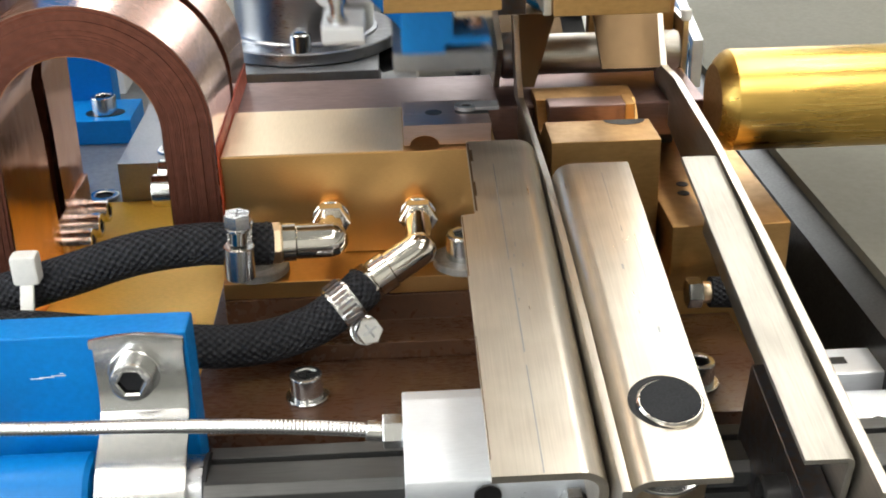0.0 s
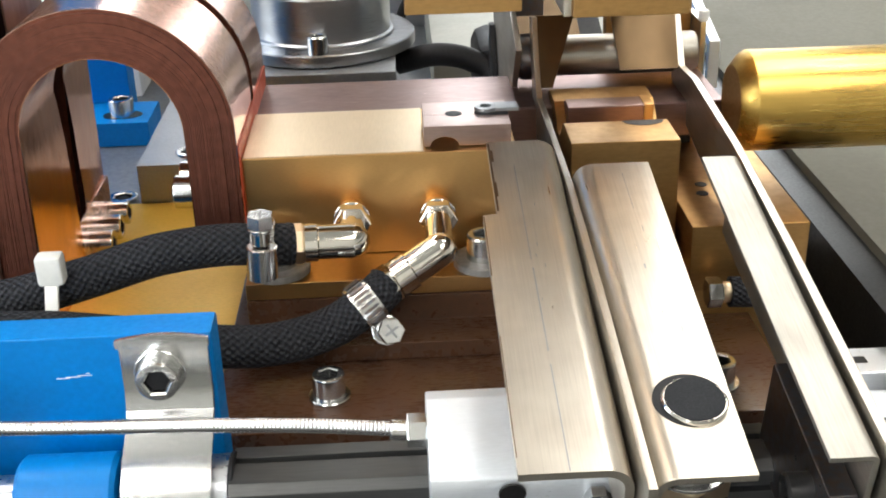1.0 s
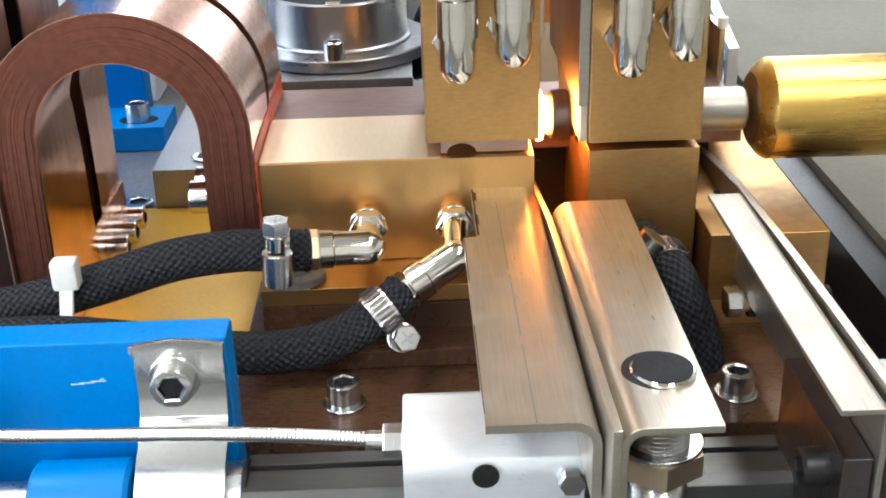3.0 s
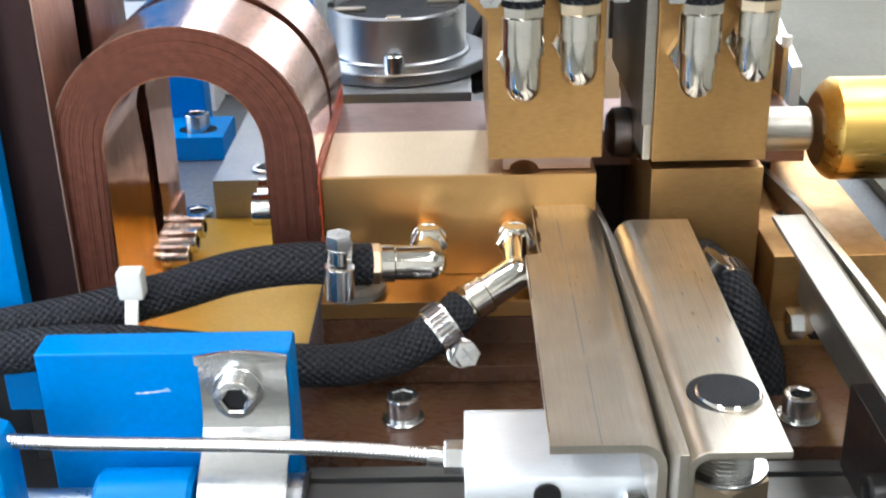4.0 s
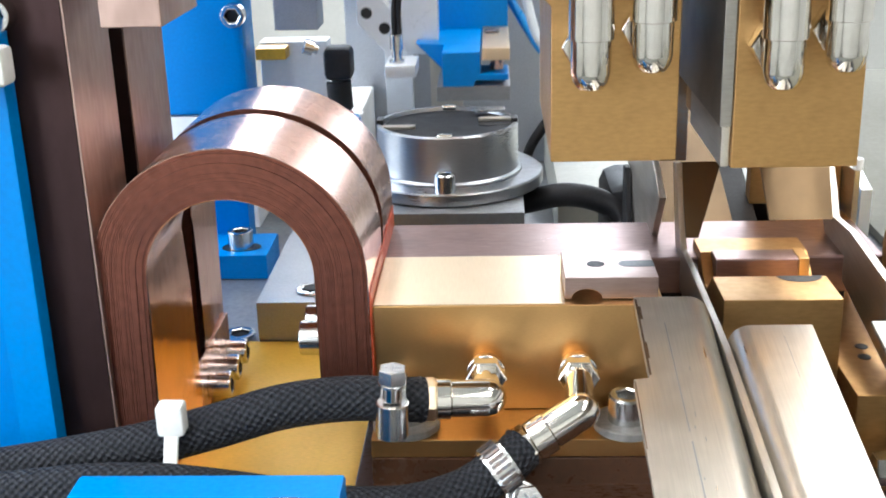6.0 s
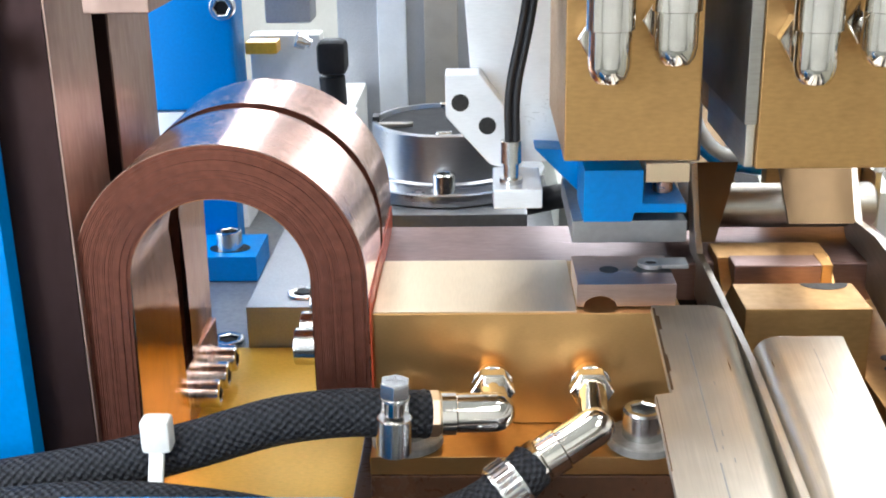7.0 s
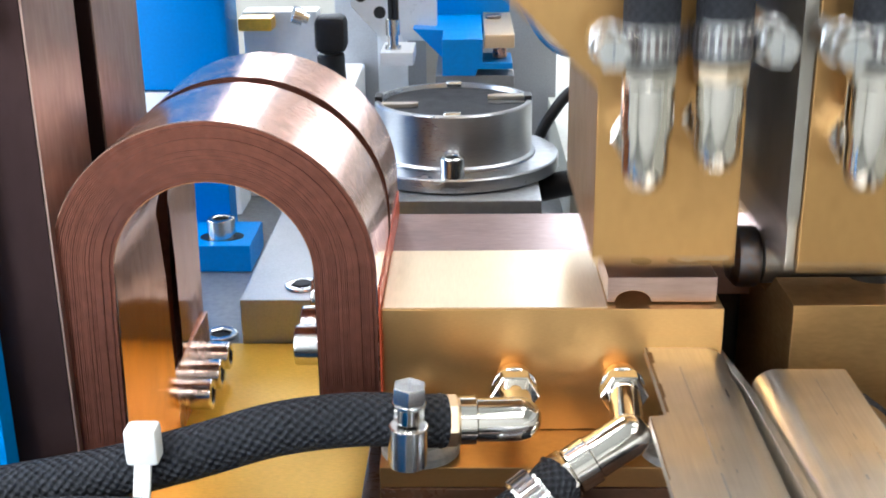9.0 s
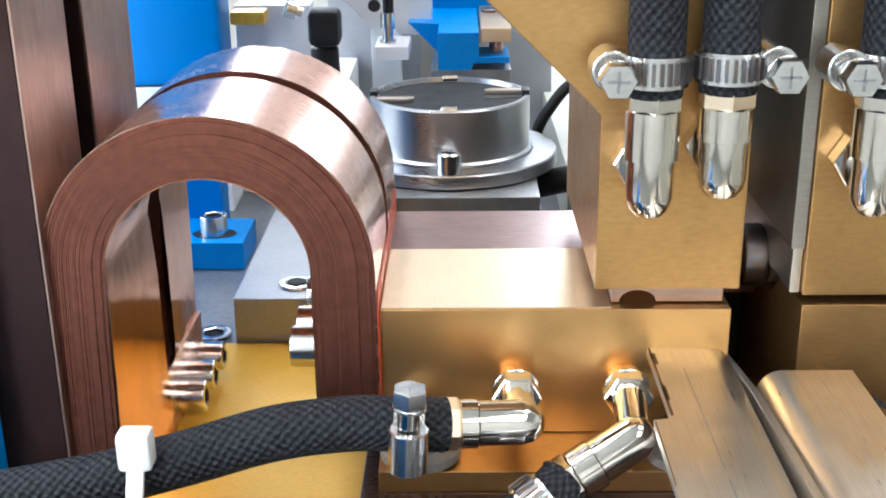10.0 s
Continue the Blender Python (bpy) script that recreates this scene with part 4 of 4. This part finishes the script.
part("dark_cheek", prism([(128, -28), (152, -28), (152, 6), (146, 6)], "x", 116, 119, 0.4), BLACK, feed)
# steel sheet coloured dark for the shade of the parts above
part("floor_sheet", prism([(94, -8), (94, -6), (240, 62), (240, 60)], "x", 123, 161, 0.3), SCORCH_SHADE, feed, "worn steel floor sheet")
part("back_plate", box(172, 215.6, 111, 119, -2, 46, 0.6), BRASS_DULL, feed, "worn bronze back plate")
# dark disc on the plate paints the shade in the hole
part("back_plate_hole", rod((196, 110.9, 26), (196, 111.3, 26), 4, 24, 0.05), DARKSTEEL, feed, "bored hole, its shade painted as a dark disc")
part("back_plate_foot", box(176, 214, 119.3, 126, -89, 10, 0.6), DARKSTEEL, feed)
part("dark_channel", prism([(100, -9), (100, -7), (240, 57), (240, 55)], "x", 161.2, 173.8, 0.3), BLACK, feed)
part("corner_screw", rod((217.5, 97, 20.2), (217.5, 97, 26), 2.6, 24, 0.5), WHITE, feed)
part("leg", box(123, 150, 126, 150, -89, 3, 0.6), DARKSTEEL, feed)
part("press_guide", box(121, 138, 97, 112, 26, 330, 0.6), BURNT, feed, "dark upright press guide")
part("magazine_shelf", box(124, 238, 180, 208, 286, 293, 0.6), STEEL, feed, "steel magazine shelf")
strip = thing("feed_side_rail", (225, 190, -62), "blue painted feed rail with a bare metal edge", "rail")
part("web", prism([(126, -24), (262, 18), (262, 42), (182, 15), (126, -3)], "x", 222.5, 229, 0.6), BLUE, strip)
part("edge", prism([(121, -26), (125.5, -26), (125.5, -3), (182, 16), (262, 43), (262, 48), (182, 21), (121, 1)], "x", 229.2, 235, 0.5), ALU, strip, "bare metal edge")
part("post", box(223, 235, 230, 260, -89, 20, 0.6), DARKSTEEL, strip)


# ---- moving workpieces ----
def tube_piece(label):
    ob = thing("steel_tube", (166, 33, 4), label, "workpiece", "steel tubes")
    part("barrel", lathe((132, 33, 4), (1, 0, 0), [(8.2, 0), (9.6, 1), (9.6, 75.5), (8.8, 76.8), (5, 77), (4.6, 72)], 48), TUBE, ob)
    part("ring", lathe((121, 33, 4), (1, 0, 0), [(4, 0), (8, 0.6), (10.6, 3), (11, 4.5), (11, 9.5), (10.4, 10.6), (9, 11)], 48), BURNT, ob, "blued steel ring")
    return ob


def lug_piece(label):
    ob = thing("terminal_lug", (103, 22, 10), label, "workpiece", "terminal lugs")
    bm = bmesh.new()
    lathe((104, 19.5, 10), (0, 0, 1), [(2.4, 0), (4.9, 0.02), (4.9, 1.6), (2.4, 1.6), (2.4, 0.01)], 40, bm)
    prism([(107.8, 16), (117.5, 16), (117.5, 23), (107.8, 23)], "z", 10.2, 11.8, 0.2, bm)
    part("body", bm, BED, ob)
    # black filling paints the shade inside the eye
    part("eye", rod((104, 19.5, 9.9), (104, 19.5, 11), 2.4, 30, 0.1), BLACK, ob, "eye, its shade filled in black")
    return ob


TUBES = [tube_piece("satin steel tube with a blued ring at its end"), tube_piece("satin steel tube with a blued ring, next in turn")]
LUGS = [lug_piece("small bright terminal lug welded to the tube"), lug_piece("small bright terminal lug set down by the gripper")]


# ---- gripper that brings the lugs ----
def gripper():
    ob = thing("gripper", (90, 60, 20), "blue gripper with a bronze jaw on an aluminium arm", "gripper")
    part("lower_pad", box(76, 121, 38, 92, 11.5, 21, 0.6), BED, ob, "grey steel pad")
    jaw = bmesh.new()
    prism([(80, 21.2), (99, 21.2), (100, 25), (120, 25), (120, 29), (103, 29), (103, 43), (80, 43)], "y", 36, 62, 0.6, jaw)
    prism([(62, 44), (80, 43), (103, 43), (103, 29), (80, 25)], "y", 62.1, 112, 0.6, jaw)
    part("jaw_body", jaw, BLUE, ob)
    part("back_block", box(62, 121, 112.2, 150, 30, 72, 0.8), BLUE, ob, "stepped blue back block")
    part("bronze_jaw", box(104, 121, 38, 108, 37, 45, 0.5), BRASS_TOP, ob, "bronze clamping jaw")
    part("jaw_pin", rod((113, 50, 29.2), (113, 50, 36.8), 4, 24, 0.3), COPPER, ob)
    part("jaw_screw", rod((110, 88, 45), (110, 88, 47), 5, 28, 0.4), BURNT, ob)
    part("slide_rod", rod((88, 126, 72.2), (88, 126, 300), 6, 28, 0.3), BLACK, ob)
    part("slide", box(62, 84, 124, 148, 72.3, 300, 0.8), ALU, ob, "aluminium slide")
    part("slide", box(96, 118, 124, 148, 72.3, 300, 0.8), ALU, ob, "aluminium slide")
    part("arm_plate", prism([(36, 76), (56, 34), (76, 34), (76, 74), (70, 84), (70, 300), (20, 300)], "y", 74, 86, 0.8), ALU, ob, "tall aluminium arm plate")
    wing = part("sensor_wing", prism([(26, 76), (26, 58), (44, 37), (53, 34), (53, 58), (40, 76)], "y", 62, 73.6, 0.6), ALU, ob, "slotted aluminium wing")
    for x, z in ((32, 64), (43, 54)):
        # the slots' shade is painted as flat dark discs
        part("slot", rod((x, 61.8, z), (x, 62.2, z), 3.6, 28, 0.05), DARKSTEEL, wing, "slot, its shade painted as a flat dark patch")
    part("sensor_foot", box(45, 64, 34, 62, 28, 36, 0.8), ALU, ob, "aluminium sensor foot")
    part("sensor_body", lathe((52, 42, 36.2), (0, 0, 1), [(4.6, 0), (4.6, 2), (3, 2.2), (3, 8), (4, 8.2), (4, 17), (3, 17.4)], 28), ZINC, ob, "small steel sensor")
    for dx in (0, 3):
        part("cable", tube([(51 + dx, 42, 53), (51.5 + dx, 44, 75), (58 + dx, 48, 110), (70 + dx, 52, 200), (74 + dx, 56, 300)], 1.6, 10, 10), BLACK, ob, "thin black cable")
    part("air_hose", tube([(121, 140, 62), (134, 132, 40), (146, 128, 22), (162, 126, 14), (190, 126, 20), (220, 128, 90), (222, 130, 300)], 3.2, 14, 12), PU_BLUE, ob, "blue air hose")
    part("air_hose", tube([(121, 136, 68), (130, 126, 80), (134, 120, 60), (142, 116, 34), (158, 114, 22), (190, 116, 30), (226, 120, 120), (228, 124, 300)], 3.2, 14, 12), PU_CLEAR, ob, "milky air hose")
    return ob


GRIPPER = gripper()

# ---- the weld: a white-hot bead that swells out between the electrodes ----
weld = thing("weld_bead", (117.5, 33, 4), "white-hot glowing weld bead at the tube's end", "weld")
part("bead", lathe((115.5, 33, 4), (1, 0, 0), [(3, 0), (9.5, 0.8), (11.4, 2.4), (10.6, 4.4), (6, 5.2)], 40), WELD_GLOW, weld)

# ---- behind the turntable ----
foot = thing("blue_bracket", (-75, 150, -62), "blue painted bracket bolted to the bed", "bracket")
part("foot_plate", box(-160, -93.5, 216, 252, -89, -72.6, 0.8), BLUE, foot)
part("rib", box(-160, -112, 252.2, 268, -89, -20, 0.8), BLUE, foot)
# the slot's shade is painted as a thin dark oval
part("oval_slot", prism([(-112 + 12.5 * math.cos(2 * math.pi * k / 24), 229 + 7 * math.sin(2 * math.pi * k / 24)) for k in range(24)], "z", -72.7, -72.3, 0), DARKSTEEL, foot, "oval slot, its shade painted as a flat patch")
cap_screw((-112, 229, -72.2), (0, 0, 1), 7.8, 11, "zinc-plated cap screw in the blue bracket")
wallp = thing("machine_cabinet", (-180, 300, -62), "blue painted machine cabinet with a rounded edge", "cabinet")
part("sheet", box(-260, -117.5, 300, 330, -5, 320, 5), BLUE, wallp)
part("lower_sheet", box(-260, -117.5, 302, 330, -89, -5.4, 1), WHITE, wallp, "white lower panel")
cap_screw((-123, 299.8, 66), (0, -1, 0), 8, 8, "zinc-plated screw on the blue panel")
whitebox = thing("white_box", (-89, 330, -89), "bright white housing behind the turntable", "housing")
part("body", box(-132, -50, 334, 600, -89, -20.7, 2), WHITE, whitebox)
part("yellow_strip", box(-115, -94, 316, 330, 30.4, 38.7, 1), YELLOW, whitebox)
part("cover", box(-96, -67, 296, 319.6, 55, 161.8, 1), ALU_MATT, whitebox, "anodised cover")
part("panel", box(-116, -68, 333, 350, -19, 40, 1), WHITE, whitebox, "bright white upright panel")
valve = thing("flow_valve", (-55, 270, 15.4), "black throttle valve with a steel knob and blue hoses", "valve")
part("body", box(-59, -41, 260, 276, 27.9, 49.7, 4), BLACK, valve)
part("neck", rod((-50, 268, 7.1), (-51, 268, 26.9), 8, 32, 1), BLACK, valve)
part("ring", rod((-50, 268, 3), (-50, 268, 6.1), 7.4, 32, 0.4), RED, valve, "red release ring")
part("knob", lathe((-62, 262, 48.6), (-1, -0.2, 0.4), [(3, 0), (3, 3), (5, 3.2), (5, 9), (4, 9.5)], 28), ZINC, valve)
for k in range(2):
    part("hose", tube([(-50 + 8 * k, 268, 2), (-49 + 8 * k, 274, -20), (-54 + 8 * k, 290, -50)], 4, 14, 10), PU_BLUE, valve, "blue air hose")
col = thing("grey_column", (-1, 450, -89), "grey aluminium machine column behind the turntable", "column")
part("body", prism([(-71, -89), (95, -89), (95, 480), (-48, 480), (-71, 95)], "y", 440, 480, 1), ALU_MATT, col)
part("strip", box(-39, -17, 432, 439.8, -89, 524.9, 0.6), ALU, col)
part("slot_plate", box(-3, 23, 434, 439.8, -89, 94.4, 0.6), STEEL, col)
part("clip", box(-54, -41, 300, 309, -89, -5.2, 0.8), WHITE, col)
single("light_bed_plate", box(89, 267, 262, 600, -89, -48.8, 0.8), PALE_PLATE, (175, 400, -89), "pale grey-green painted plate on the bed", "plate")
cable = thing("black_cable", (95, 205, -89), "thick black braided cable looping over the bed", "cable")
part("cover", tube([(65, 205, -35.3), (89, 200, -29), (110, 196, -32.2), (122, 190, -42.5), (126, 180, -89)], 7, 20, 14, pitch=4), BLACK, cable)
cable2 = thing("black_cable", (74, 240, -22.8), "thin black cable behind the turntable", "cable")
part("cover", tube([(65, 238, -24.9), (74, 240, -5.2), (92, 246, 12.4), (129, 250, 19.7)], 3.2, 14, 10), BLACK, cable2)
motor = thing("black_motor", (136, 210, -89), "rounded black motor housing on the bed", "motor")
part("body", box(112, 151, 190, 240, -89, -21.8, 9), BLACK, motor)
single("steel_stud", rod((82, 182, -89), (82, 182, -43.6), 8, 32, 1), ALU, (82, 182, -89), "short round steel stud on the bed", "stud")


# ---- what moves ----
def shifted(ob, dx, dy, dz, rx=0.0, rz=0.0):
    o = ob["origin_mm"]
    return pose(*(at_mm(o[0] + dx, o[1] + dy, o[2] + dz)), rx, 0, rz)


TILT_UP = 10.97
AWAY = (-66, 219, -5.5)


def motions():
    for ob, up in ((EL_LEFT, 52), (EL_RIGHT, 51)):
        walk(ob, [(t, shifted(ob, 0, 0, z * up)) for t, z in ((0, 1), (1.72, 1), (1.8, 0.6), (1.9, 0.03), (1.95, 0), (4.22, 0), (4.32, 0.3), (4.42, 0.85), (4.52, 1), (8.84, 1), (8.94, 0.6), (9.03, 0.06), (9.1, 0), (10, 0))])
    tilt = ((0, 1), (1.22, 1), (1.32, 0.7), (1.42, 0.15), (1.5, 0), (4.68, 0), (4.78, 0.35), (4.88, 0.85), (4.98, 1), (8.26, 1), (8.36, 0.7), (8.46, 0.15), (8.56, 0), (10, 0))
    walk(RAIL, [(t, shifted(RAIL, 0, 0, 0, TILT_UP * a)) for t, a in tilt])
    rows = [(t, a, 0.0) for t, a in tilt] + [(1.73, 0, 0), (1.8, 0, 0.6), (1.88, 0, 1), (4.22, 0, 1), (4.35, 0, 0.4), (4.45, 0, 0), (8.84, 0, 0), (8.94, 0, 0.6), (9.03, 0, 1)]
    rows = [(t, a, 1.0 if t == 10 else s) for t, a, s in sorted(rows)]
    walk(CHUTE, [(t, shifted(CHUTE, -12.7 * s, 0, 0, TILT_UP * a)) for t, a, s in rows])
    first = [(0, 0, 47, 7), (1.24, 0, 47, 7), (1.36, 0, 42, 14), (1.5, 0, 26, 17), (1.6, 0, 11, 11), (1.72, 0, 0, 1), (1.8, 0, 0, 0), (4.6, 0, 0, 0), (4.72, 0, 0, 2), (4.82, 0, 1, 10), (4.92, 0, -8, 18),
             (5, -1, -24, 17), (5.1, -3, -52, 13), (5.2, -5, -90.6, 8), (5.3, -6, -133.8, 1), (5.4, -6, -184.2, -10), (5.52, -6, -241.8, -50), (5.7, -6, -267, -122), (5.8, -6, -267, -124), (10, -6, -267, -124)]
    walk(TUBES[0], [(t, shifted(TUBES[0], x, y, z)) for t, x, y, z in first])
    walk(LUGS[0], [(t, shifted(LUGS[0], -2, 0, 0) if t < 4.7 else shifted(LUGS[0], x - 2, y, z)) for t, x, y, z in first])
    second = [(0, 0, 160, 300), (5.8, 0, 160, 300), (6.1, 0, 130, 60), (6.4, 0, 47, 9), (6.6, 0, 47, 7), (8.28, 0, 47, 7), (8.4, 0, 42, 14), (8.54, 0, 26, 17), (8.64, 0, 11, 11), (8.76, 0, 0, 1), (8.84, 0, 0, 0), (10, 0, 0, 0)]
    walk(TUBES[1], [(t, shifted(TUBES[1], x, y, z)) for t, x, y, z in second])
    grip = [(0, -4, 14, 2.77), (0.1, -12, 34, 10.9), (0.2, -20, 58, 17.2), (0.3, -32, 94, 19.2), (0.5, -56, 182, 9.97), (0.65, *AWAY), (5.8, *AWAY), (6.05, -60, 190, 14.4), (6.3, -36, 100, 33.5), (6.55, 0, 6, 18.3), (6.72, 0, 0, 0), (7.0, 0, 0, 0),
            (7.1, -2, 8, 6.44), (7.2, -10, 30, 11.6), (7.3, -20, 58, 15.2), (7.4, -30, 90, 14.9), (7.5, -42, 128, 12), (7.6, -53, 168, 5.21), (7.8, *AWAY), (10, *AWAY)]
    walk(GRIPPER, [(t, shifted(GRIPPER, *d)) for t, *d in grip])
    carried = [(0, *AWAY)] + [row for row in grip if 5.7 < row[0] < 6.9] + [(10, 0, 0, 0)]
    walk(LUGS[1], [(t, shifted(LUGS[1], *d)) for t, *d in carried])
    walk(conduit, [(t, shifted(conduit, -12.7 * s, 0, 0)) for t, a, s in rows])
    walk(weld, [(t, shifted(weld, -24 * s, -8 * s, -27 * s)) for t, s in ((0, 1), (2.3, 1), (2.42, 0), (3.36, 0), (3.46, 1), (10, 1))])
    walk(TURN_TABLE, [(t, shifted(TURN_TABLE, 0, 0, 0, 0, a)) for t, a in ((0, 0), (0.85, 0), (0.98, 45), (1.12, 105), (1.27, 158), (1.4, 180), (7.75, 180), (7.88, 215), (8.0, 268), (8.12, 322), (8.28, 352), (8.4, 360), (10, 360))])


motions()
